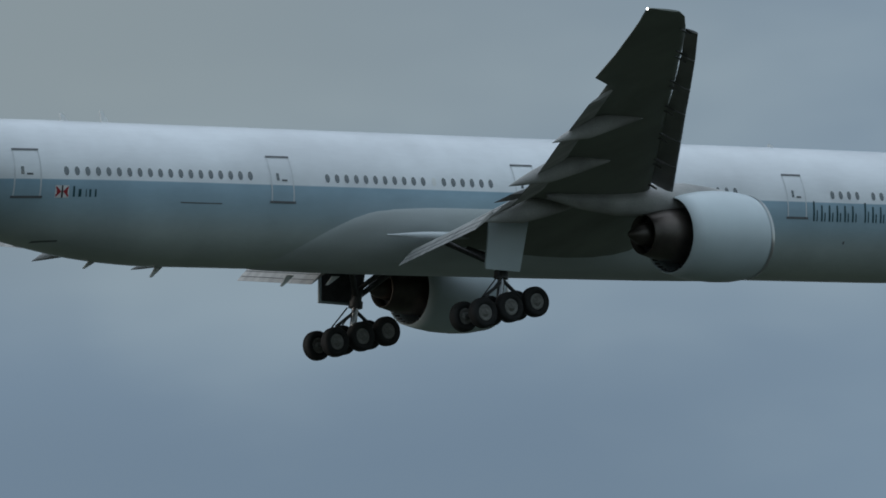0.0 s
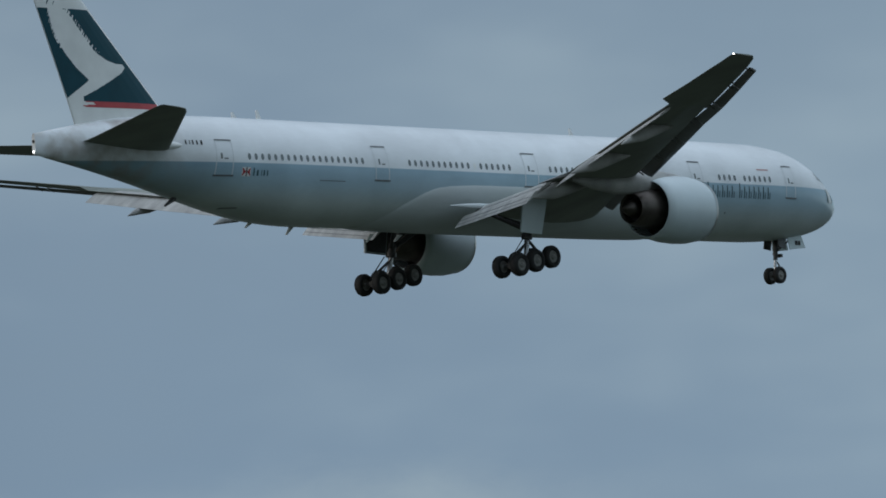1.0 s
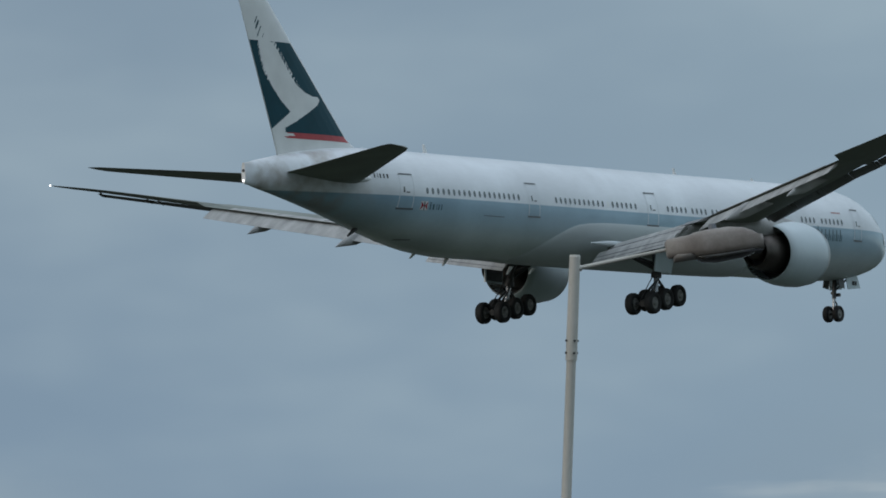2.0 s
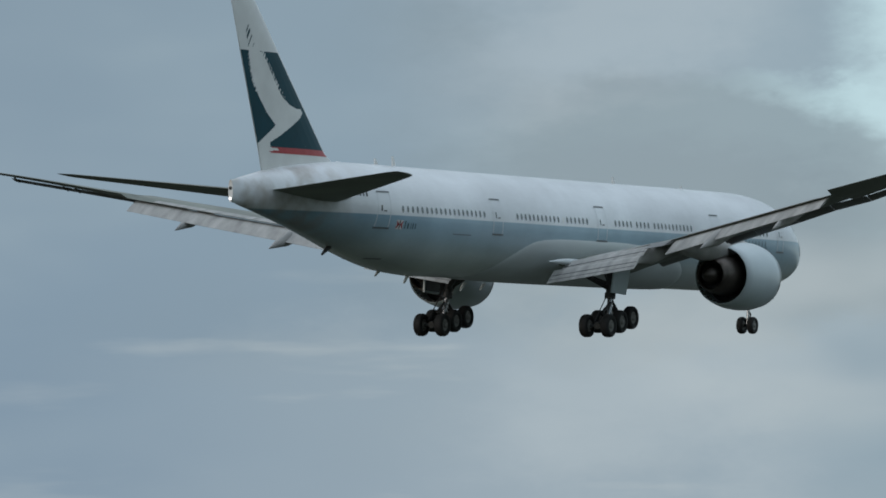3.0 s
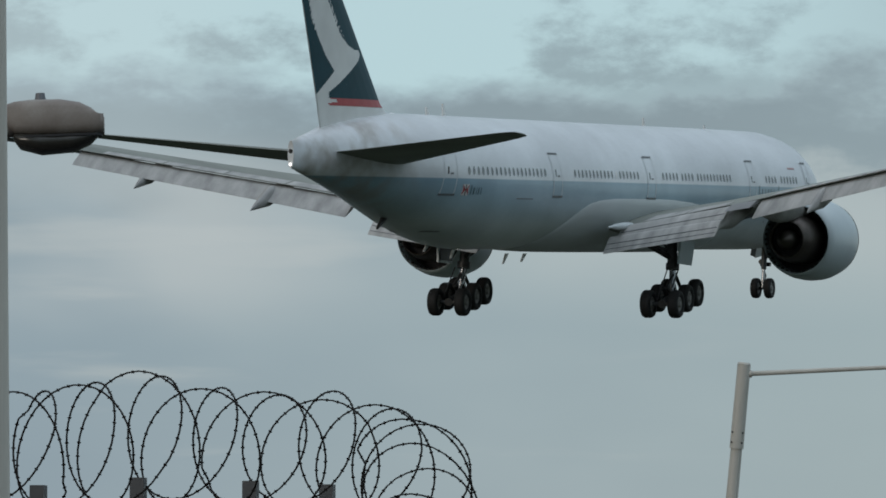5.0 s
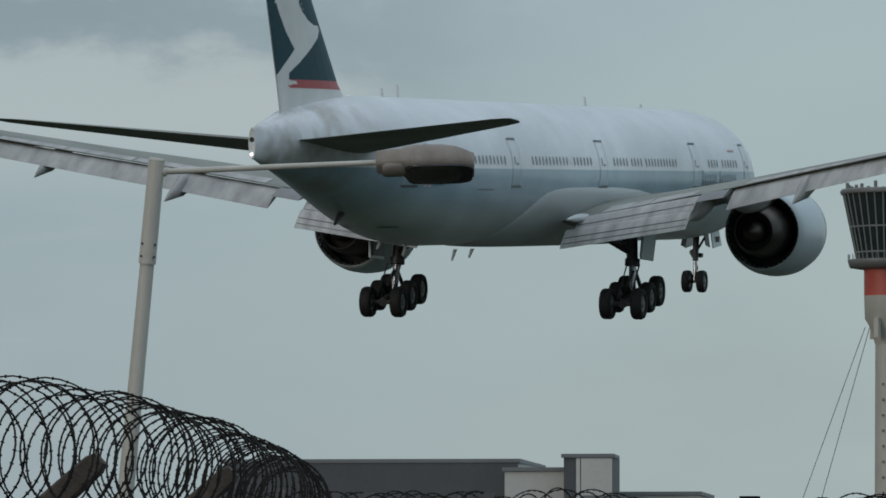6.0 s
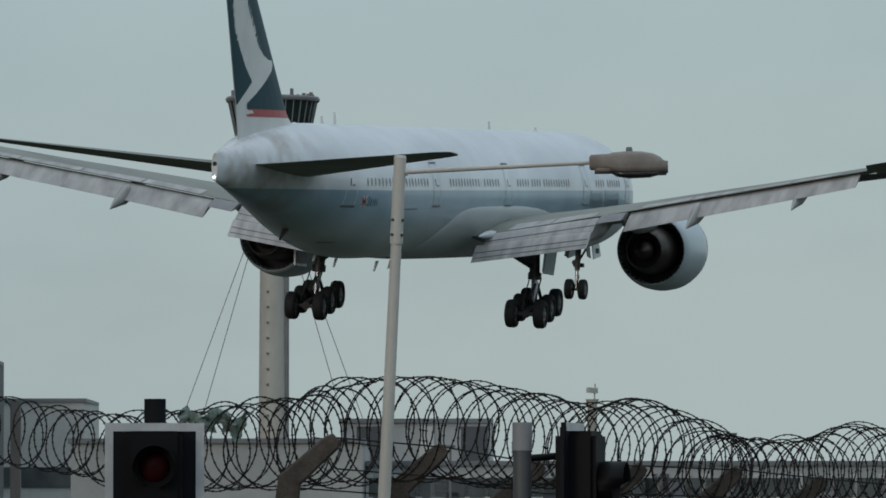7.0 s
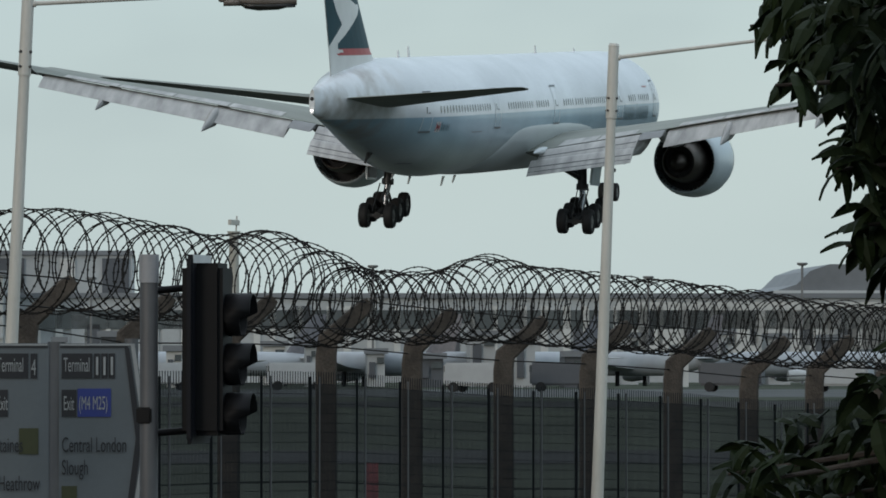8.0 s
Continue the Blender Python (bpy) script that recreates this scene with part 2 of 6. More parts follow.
M_LAMP = glow("nav_light", (1.0, 0.93, 0.85), 3.0)
M_GROUND = surface("grass", (0.09, 0.105, 0.075), 0.95, vary=0.25, scale=0.05, fine=2.0, bump=0.3, gloss=0.08)
M_TARMAC = surface("tarmac", (0.055, 0.056, 0.055), 0.85, vary=0.15, scale=0.2, fine=30, gloss=0.1)
M_CONCRETE = surface("apron_concrete", (0.1, 0.105, 0.105), 0.85, vary=0.12, scale=0.05, fine=1.0, gloss=0.12)
M_POST = surface("post_paint", (0.64, 0.62, 0.57), 0.5, vary=0.08, scale=4.0, stretch=(1, 1, 0.25), fine=60, bump=0.1, dirt=(0.5, 0.48, 0.43))
M_MAST = surface("mast_paint", (0.62, 0.59, 0.525), 0.5, vary=0.06, scale=2.5, stretch=(1.5, 1.5, 0.35), fine=25, bump=0.05)
M_LANTERN = surface("lantern_shell", (0.36, 0.325, 0.295), 0.6, vary=0.14, scale=5, fine=50, dirt=(0.22, 0.185, 0.165))
M_BOWL = surface("lamp_bowl", (0.05, 0.048, 0.042), 0.2, vary=0.15, scale=8)
M_CELL = surface("light_cell", (0.16, 0.17, 0.19), 0.4, vary=0.1)
M_CONCPOST = surface("post_concrete", (0.12, 0.1, 0.083), 0.9, vary=0.25, scale=7, fine=45, bump=0.5, dirt=(0.06, 0.05, 0.042))
M_WIRE = surface("rusted_wire", (0.022, 0.02, 0.019), 0.7, 0.2, vary=0.2, scale=10, gloss=0.25)
M_GALV = surface("galvanised", (0.07, 0.075, 0.078), 0.55, 0.4, vary=0.12, scale=5)
M_MESH = surface("dark_mesh", (0.017, 0.019, 0.021), 0.8, vary=0.12, scale=5, gloss=0.08)
M_BLACK = surface("black_plastic", (0.0035, 0.0035, 0.0045), 0.6, vary=0.15, scale=6, gloss=0.2)
M_BOARD = surface("black_board", (0.004, 0.0045, 0.008), 0.6, vary=0.12, scale=5, gloss=0.2)
M_WHITEEDGE = surface("white_edge", (0.55, 0.57, 0.58), 0.45, vary=0.08, scale=8)
M_POLE = surface("pole_grey", (0.11, 0.11, 0.115), 0.5, vary=0.12, scale=6, stretch=(1, 1, 0.3))
M_CAP = surface("pole_cap", (0.3, 0.3, 0.31), 0.5, vary=0.08)
M_GREEN = glow("green_lamp", (0.0, 0.55, 0.19), 0.75)
M_GREENCORE = glow("green_bulb", (0.03, 0.82, 0.36), 0.85)
M_LENSG = surface("green_lens", (0.01, 0.05, 0.03), 0.15, vary=0.05)
M_LENSA = surface("amber_lens", (0.03, 0.01, 0.004), 0.5, vary=0.05, gloss=0.1)
M_LENSR = surface("red_lens", (0.035, 0.004, 0.005), 0.5, vary=0.05, gloss=0.1)
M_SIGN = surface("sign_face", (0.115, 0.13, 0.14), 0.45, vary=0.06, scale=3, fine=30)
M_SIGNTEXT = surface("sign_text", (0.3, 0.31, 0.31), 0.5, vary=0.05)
M_BLUE = surface("sign_blue", (0.02, 0.035, 0.2), 0.45, vary=0.06)
M_OLIVE = surface("sign_olive", (0.045, 0.05, 0.015), 0.5, vary=0.1)
M_RAG = surface("green_plastic", (0.45, 0.58, 0.52), 0.5, vary=0.2, scale=9)
M_TOWER = surface("tower_white", (0.52, 0.5, 0.45), 0.5, vary=0.07, scale=0.15, stretch=(1, 1, 0.4), fine=1.0)
M_TOWERDARK = surface("tower_grey", (0.2, 0.2, 0.2), 0.5, vary=0.1, scale=0.3)
M_COLLAR = surface("collar_red", (0.55, 0.1, 0.07), 0.5, vary=0.08, scale=0.3)
M_CABGLASS = surface("cab_glass", (0.03, 0.045, 0.045), 0.1, vary=0.15, scale=0.4)
M_MULLION = surface("mullion", (0.25, 0.27, 0.27), 0.5, vary=0.08)
M_CLADMIST = surface("mid_grey_cladding", (0.44, 0.45, 0.44), 0.6, vary=0.12, scale=0.1, fine=1.5)
M_CLADPALE = surface("pale_cladding", (0.6, 0.6, 0.58), 0.6, vary=0.08, scale=0.1, fine=1.5)
M_CLADGREY = surface("grey_cladding", (0.45, 0.47, 0.48), 0.6, vary=0.1, scale=0.1, fine=1.5)
# dark far cladding, roofs and panes are lightened: distance haze in the colour
M_CLADDARK = surface("hazed_dark_cladding", (0.09, 0.097, 0.11), 0.55, vary=0.1, scale=0.1, fine=1.5)
M_ROOF = surface("roof_sheet", (0.2, 0.21, 0.225), 0.5, vary=0.1, scale=0.1, fine=1.0)
M_FARPANE = surface("hazed_pane", (0.12, 0.135, 0.14), 0.15, vary=0.2, scale=0.3)
M_PILLAR = surface("pillar_brown", (0.14, 0.12, 0.11), 0.7, vary=0.1, scale=0.5)
M_REDGLOW = glow("red_lamp", (1.0, 0.08, 0.06), 1.2)
M_FADEDRED = surface("faded_red", (0.25, 0.07, 0.08), 0.6, vary=0.15, scale=8)
# white hulls toned down to blue-grey, with the haze put into the paint
M_FARHULL = surface("hazed_hull_paint", (0.36, 0.39, 0.42), 0.4, vary=0.08, scale=0.5)
M_FINDARK = surface("fin_grey", (0.16, 0.16, 0.18), 0.4, vary=0.1)
M_YELLOW = surface("van_yellow", (0.4, 0.22, 0.03), 0.45, vary=0.1)
M_BARK = surface("bark", (0.06, 0.045, 0.035), 0.9, vary=0.25, scale=8, fine=50, bump=0.5)
M_LEAF = surface("leaf", (0.02, 0.034, 0.009), 0.65, vary=0.25, scale=2.5, fine=20, dirt=(0.008, 0.015, 0.005), gloss=0.15)


def part(name, bm, material, parent=None, label=""):
    me = bpy.data.meshes.new(name)
    bm.to_mesh(me)
    bm.free()
    for mat in (material if isinstance(material, (list, tuple)) else [material]):
        me.materials.append(mat)
    ob = new(name, me)
    if parent is not None:
        ob.parent = parent
    if label:
        ob["label"] = label
    return ob


def thing(name, label, category, group="", kind=""):
    return tagged(new(name), label, category, group, kind)


def loft(rings, close=True, caps=True, smooth=True, bm=None):
    """Skin a row of rings of equal length."""
    bm = bm or bmesh.new()
    rows = [[bm.verts.new(p) for p in ring] for ring in rings]
    n = len(rings[0])
    for a, b in zip(rows, rows[1:]):
        for i in range(n if close else n - 1):
            j = (i + 1) % n
            f = bm.faces.new((a[i], a[j], b[j], b[i]))
            f.smooth = smooth
    if caps:
        for end in (bm.faces.new(rows[0][::-1]), bm.faces.new(rows[-1])):
            for e in end.edges:
                e.smooth = False
    bmesh.ops.recalc_face_normals(bm, faces=bm.faces)
    return bm


def interp(x, table, col):
    return float(np.interp(x, [r[0] for r in table], [r[col] for r in table]))


# ---- the airliner: x forward from the nose, y to port, z up from the body axis ----
# aft, top z, bottom z, half width
BODY = [(-0.2, -0.62, -0.7, 0.05), (0.0, -0.3, -1.05, 0.4), (0.4, 0.0, -1.45, 0.8), (1.0, 0.4, -1.85, 1.22), (2.0, 1.0, -2.25, 1.75), (3.0, 1.62, -2.5, 2.15), (4.0, 2.15, -2.7, 2.45),
        (5.0, 2.5, -2.83, 2.67), (6.0, 2.75, -2.93, 2.84), (8.0, 3.0, -3.05, 3.02), (10.0, 3.1, -3.1, 3.1), (30, 3.1, -3.1, 3.1), (50.0, 3.1, -3.1, 3.1), (53.0, 3.1, -3.08, 3.08), (56.0, 3.1, -2.85, 2.97), (59.0, 3.1, -2.32, 2.76),
        (62.0, 3.06, -1.65, 2.4), (65.0, 2.9, -0.98, 1.95), (68.0, 2.55, -0.4, 1.38), (70.0, 2.2, -0.05, 0.92), (72.0, 1.85, 0.28, 0.42), (73.0, 1.67, 0.45, 0.14)]


def smooth_at(x, table, col):
    """Cubic reading of a table, for fair curves."""
    xs = [r[0] for r in table]
    k = max(1, min(len(xs) - 1, int(np.searchsorted(xs, x))))
    i, j = k - 1, k
    if x <= xs[0] or x >= xs[-1]:
        return interp(x, table, col)
    v = [r[col] for r in table]
    slope = lambda n: 0.0 if n in (0, len(xs) - 1) else (v[n + 1] - v[n - 1]) / (xs[n + 1] - xs[n - 1])
    h = xs[j] - xs[i]
    u = (x - xs[i]) / h
    return (2 * u**3 - 3 * u**2 + 1) * v[i] + (u**3 - 2 * u**2 + u) * h * slope(i) + (-2 * u**3 + 3 * u**2) * v[j] + (u**3 - u**2) * h * slope(j)


def body_at(aft):
    f = interp if aft < 1 else smooth_at
    return f(aft, BODY, 1), f(aft, BODY, 2), f(aft, BODY, 3)


def lay(aft):
    """Station along the hull; the forward body is laid a little closer."""
    return aft + 0.9 * max(0.0, 1 - aft / 26)


def body_ring(aft, n=72):
    top, bot, w = body_at(aft)
    zc, h = (top + bot) / 2, (top - bot) / 2
    return [(-lay(aft), w * math.sin(2 * math.pi * i / n), zc + h * math.cos(2 * math.pi * i / n)) for i in range(n)]


def on_body(aft, z, side, off=0.0):
    """A point on the skin; side 1 is starboard."""
    top, bot, w = body_at(aft)
    zc, h = (top + bot) / 2, (top - bot) / 2
    c = max(-1, min(1, (z - zc) / h))
    y = w * math.sqrt(1 - c * c)
    ny, nz = y / w**2, (z - zc) / h**2
    n = math.hypot(ny, nz) or 1
    return Vector((-lay(aft), -side * (y + off * ny / n), z + off * nz / n))


def skin_patch(a0, a1, z0, z1, side, off, na=4, nz=6, bm=None, lean=0.0):
    bm = bm or bmesh.new()
    g = [[bm.verts.new(on_body(a0 + (a1 - a0) * i / na + lean * (z0 + (z1 - z0) * j / nz), z0 + (z1 - z0) * j / nz, side, off)) for j in range(nz + 1)] for i in range(na + 1)]
    for i in range(na):
        for j in range(nz):
            q = (g[i][j], g[i][j + 1], g[i + 1][j + 1], g[i + 1][j])
            bm.faces.new(q if side > 0 else q[::-1]).smooth = True
    return bm


def oval_patch(aft, z, ra, rz, side, off, n=14):
    bm = bmesh.new()
    ring = [bm.verts.new(on_body(aft + ra * math.cos(2 * math.pi * k / n), z + rz * math.sin(2 * math.pi * k / n), side, off)) for k in range(n)]
    c = bm.verts.new(on_body(aft, z, side, off))
    for k in range(n):
        f = bm.faces.new((c, ring[k], ring[(k + 1) % n]))
        if f.normal.y * side > 0:
            f.normal_flip()
    return bm


def foil(n=12):
    """Closed unit profile: x 0 at the leading edge to 1, z by thickness."""
    up = []
    for i in range(n + 1):
        x = (1 - math.cos(math.pi * i / n)) / 2
        t = 5 * (0.2969 * math.sqrt(x) - 0.126 * x - 0.3516 * x * x + 0.2843 * x**3 - 0.1015 * x**4)
        up.append((x, t))
    return up + [(x, -0.75 * z) for x, z in up[-2:0:-1]]


FOIL = foil()


def wing_ring(side, s, z, le, te, thick, drop=0.0):
    return [(-(le + (te - le) * x), -side * s, z + t * thick * (te - le) - drop * x) for x, t in FOIL]


def strut(p, q, r0, r1=None, n=12, bm=None):
    """A round bar from p to q."""
    p, q = Vector(p), Vector(q)
    r1 = r0 if r1 is None else r1
    d = (q - p).normalized()
    a = d.orthogonal().normalized()
    b = d.cross(a)
    rings = [[e + r * (a * math.cos(2 * math.pi * k / n) + b * math.sin(2 * math.pi * k / n)) for k in range(n)] for e, r in ((p, r0), (q, r1))]
    return loft(rings, bm=bm)


def box(x0, x1, y0, y1, z0, z1, bm=None, bevel=0.0):
    bm2 = bmesh.new()
    m = Matrix.Translation(((x0 + x1) / 2, (y0 + y1) / 2, (z0 + z1) / 2)) @ Matrix.Diagonal((abs(x1 - x0), abs(y1 - y0), abs(z1 - z0), 1))
    bmesh.ops.create_cube(bm2, size=1, matrix=m)
    if bevel:
        bmesh.ops.bevel(bm2, geom=bm2.edges[:], offset=bevel, segments=2, affect="EDGES")
    if bm is None:
        return bm2
    me = bpy.data.meshes.new("t")
    bm2.to_mesh(me)
    bm2.free()
    bm.from_mesh(me)
    bpy.data.meshes.remove(me)
    return bm


def plate(corners, thick, axis):
    """A flat panel of four corners, thickened along axis."""
    bm = bmesh.new()
    d = Vector(axis).normalized() * thick
    lo = [bm.verts.new(Vector(c) - d / 2) for c in corners]
    hi = [bm.verts.new(Vector(c) + d / 2) for c in corners]
    bm.faces.new(lo)
    bm.faces.new(hi[::-1])
    n = len(lo)
    for i in range(n):
        bm.faces.new((lo[i], hi[i], hi[(i + 1) % n], lo[(i + 1) % n]))
    bmesh.ops.recalc_face_normals(bm, faces=bm.faces)
    return bm


def turned(profile, n=40, axis="X", at=(0, 0, 0), caps=False):
    """Spin a profile of (along, radius)."""
    rings = []
    for a, r in profile:
        ring = []
        for k in range(n):
            c, s = r * math.cos(2 * math.pi * k / n), r * math.sin(2 * math.pi * k / n)
            p = {"X": (a, c, s), "Y": (c, a, s), "Z": (c, s, a)}[axis]
            ring.append((p[0] + at[0], p[1] + at[1], p[2] + at[2]))
        rings.append(ring)
    return loft(rings, caps=caps)


# s, z, leading edge, trailing edge, thickness, drop of the trailing edge
WING = [(1.6, -1.95, 26.0, 38.2, 0.13, 0.3), (3.1, -1.7, 27.3, 38.2, 0.13, 0.3), (6.5, -1.13, 29.7, 38.4, 0.12, 0.25), (10.0, -0.49, 32.2, 38.7, 0.115, 0.2), (14, 0.2, 35.0, 40.5, 0.11, 0.15), (18, 0.86, 37.8, 42.5, 0.105, 0.1),
        (23.1, 1.79, 41.35, 44.9, 0.1, 0.1), (23.15, 1.62, 41.4, 45.55, 0.085, -0.32), (26, 2.17, 43.4, 46.7, 0.08, -0.29), (28.5, 2.66, 45.1, 47.85, 0.075, -0.24), (30.0, 2.95, 46.2, 48.6, 0.07, -0.18), (31.3, 3.18, 47.3, 49.35, 0.06, -0.12), (31.75, 3.27, 47.9, 49.55, 0.05, -0.08)]
STAB = [(0.5, 0.68, 62.8, 69.8, 0.1, -0.5), (2.1, 0.86, 64.2, 70.3, 0.095, -0.45), (9.9, 1.82, 70.9, 73.4, 0.085, -0.18), (10.5, 1.89, 71.6, 73.6, 0.07, -0.14), (10.7, 1.93, 72.3, 73.6, 0.04, -0.1)]
FIN = [(2.2, 60.6, 69.6, 0.9), (2.9, 61.5, 69.85, 1.0), (3.47, 62.55, 70.05, 1.0), (8.86, 67.95, 72.2, 1.0), (12.2, 71.2, 73.5, 0.95), (12.6, 72.0, 73.6, 0.6)]
WINDOWS = [(58.3, 19), (44.7, 11), (38.3, 6), (31.9, 5), (29.0, 4), (26.6, 11), (15.3, 4), (12.7, 6)]
DOORS = [(60.81, 59.51), (47.79, 46.55), (34.31, 33.05), (18.2, 17.0), (8.4, 7.3)]


def wing_at(s, col):
    return interp(s, WING, col)


def flap_ring(side, s, le, z, chord, angle, thick=0.12):
    c, n = math.cos(radians(angle)), math.sin(radians(angle))
    ring = []
    for x, t in FOIL:
        u, v = x * chord, t * thick * chord
        ring.append((-(le + u * c + v * n), -side * s, z - u * n + v * c))
    return ring


def build_wing(plane, side):
    wing = part("wing", loft([wing_ring(side, *r) for r in WING]), M_WING, plane, "grey wing with slats and flaps extended")
    # leading-edge slats, drooped ahead of the wing with a narrow slot behind
    cuts = [10.45, 13.8, 17.2, 20.6, 24.0, 27.3, 30.3]
    for a, b in zip(cuts, cuts[1:]):
        rings = []
        for s in (a + 0.04, b - 0.04):
            ch = 0.62 + 0.035 * (31 - s)
            rings.append(flap_ring(side, s, wing_at(s, 2) - 0.6 - 0.03 * (31 - s), wing_at(s, 1) - 0.31, ch, -17, 0.16))
        part("slat", loft(rings), M_SLAT, wing, "dark leading-edge slat")
        for s in (a + 0.3, b - 0.3):
            le, z = wing_at(s, 2), wing_at(s, 1)
            part("slat_track", strut((-(le - 0.25), -side * s, z - 0.3), (-(le + 0.3), -side * s, z - 0.05), 0.05, n=6), M_SLAT, wing)
    rings = [flap_ring(side, s, wing_at(s, 2) - 0.5, wing_at(s, 1) - 0.42, 1.3, -17, 0.16) for s in (4.2, 8.6)]
    part("slat", loft(rings), M_SLAT, wing, "dark leading-edge slat")
    # flaps
    rings = [flap_ring(side, s, 38.75, z, 1.8, 28) for s, z in ((3.5, -1.95), (8.9, -0.98))]
    part("flap", loft(rings), M_FLAP, wing, "streaked light grey flap, fully lowered")
    rings = [flap_ring(side, s, 40.15, z, 1.38, 36) for s, z in ((3.25, -2.5), (8.9, -1.62))]
    part("flap", loft(rings), M_FLAP, wing, "streaked light grey flap, fully lowered")
    rings = [flap_ring(side, s, 38.6, z, 1.7, 12) for s, z in ((9.05, -0.9), (10.3, -0.7))]
    part("flaperon", loft(rings), M_SLAT, wing)
    rings = [flap_ring(side, s, wing_at(s, 3) - 0.42, wing_at(s, 1) - wing_at(s, 5) - 0.08, 2.1 - 0.05 * (s - 10), 26) for s in (10.45, 14, 18, 22.7)]
    part("flap", loft(rings), M_FLAP, wing, "streaked light grey flap, fully lowered")
    # spoilers and upper panels read as thin raised plates
    for a, b in ((4.2, 6.3), (6.4, 8.5), (11, 13.6), (13.7, 16.3), (16.4, 19), (19.1, 21.7)):
        c = []
        for s, k in ((a, 0.99), (b, 0.99), (b, 0.80), (a, 0.80)):
            le, te = wing_at(s, 2), wing_at(s, 3)
            x = le + (te - le) * k
            t = np.interp(k, [q[0] for q in FOIL[:13]], [q[1] for q in FOIL[:13]]) * wing_at(s, 4) * (te - le)
            c.append((-x, -side * s, wing_at(s, 1) + t - wing_at(s, 5) * k + 0.02))
        part("spoiler", plate(c, 0.02, (0, 0, 1)), M_FLAP, wing)
    # dark strips along the flaps, just proud of the skin: slot shadow painted on
    for le, chord, angle, ends in ((38.75, 1.8, 28, ((3.55, -1.94), (8.85, -0.99))), (40.15, 1.38, 36, ((3.3, -2.49), (8.85, -1.63)))):
        cn, sn = math.cos(radians(angle)), math.sin(radians(angle))
        for k0, k1 in ((0.5, 0.53), (0.78, 0.8)):
            corners = []
            for (s, z), k in ((ends[0], k0), (ends[1], k0), (ends[1], k1), (ends[0], k1)):
                v = np.interp(k, [q[0] for q in FOIL[:13]], [q[1] for q in FOIL[:13]]) * 0.12 * chord + 0.012
                corners.append((-(le + k * chord * cn + v * sn), -side * s, z - k * chord * sn + v * cn))
            part("flap_gap_shade", plate(corners, 0.012, (0, 0, 1)), M_PANEL, wing)
    # flap track fairings: tapered pods below the trailing edge
    for s, z, tip, ln, r in ((8.75, -1.5, 40.7, 5.4, 0.5), (14.2, -0.4, 43.4, 5.6, 0.46), (19.6, 0.64, 45.2, 5.0, 0.42)):
        rings = []
        for k in range(11):
            u = k / 10
            w = r * (math.sin(math.pi * min(0.5, u * 0.8 + 0.02)) ** 0.8 if u < 0.6 else 0.03 + 0.97 * ((1 - u) / 0.4) ** 0.85)
            zz = z + 0.35 - (0.9 if s < 10 else 1.25) * u**1.5
            rings.append([(-(tip - ln + ln * u), -side * s + 0.62 * w * math.cos(2 * math.pi * j / 16), zz + w * math.sin(2 * math.pi * j / 16)) for j in range(16)])
        part("flap_fairing", loft(rings), M_FLAP, wing, "pale pointed flap track fairing")
    lamp = bmesh.new()
    bmesh.ops.create_icosphere(lamp, subdivisions=2, radius=0.055, matrix=Matrix.Translation((-49.5, -side * 31.65, 3.33)))
    part("tip_light", lamp, M_LAMP, wing, "lit white wingtip light")
    return wing


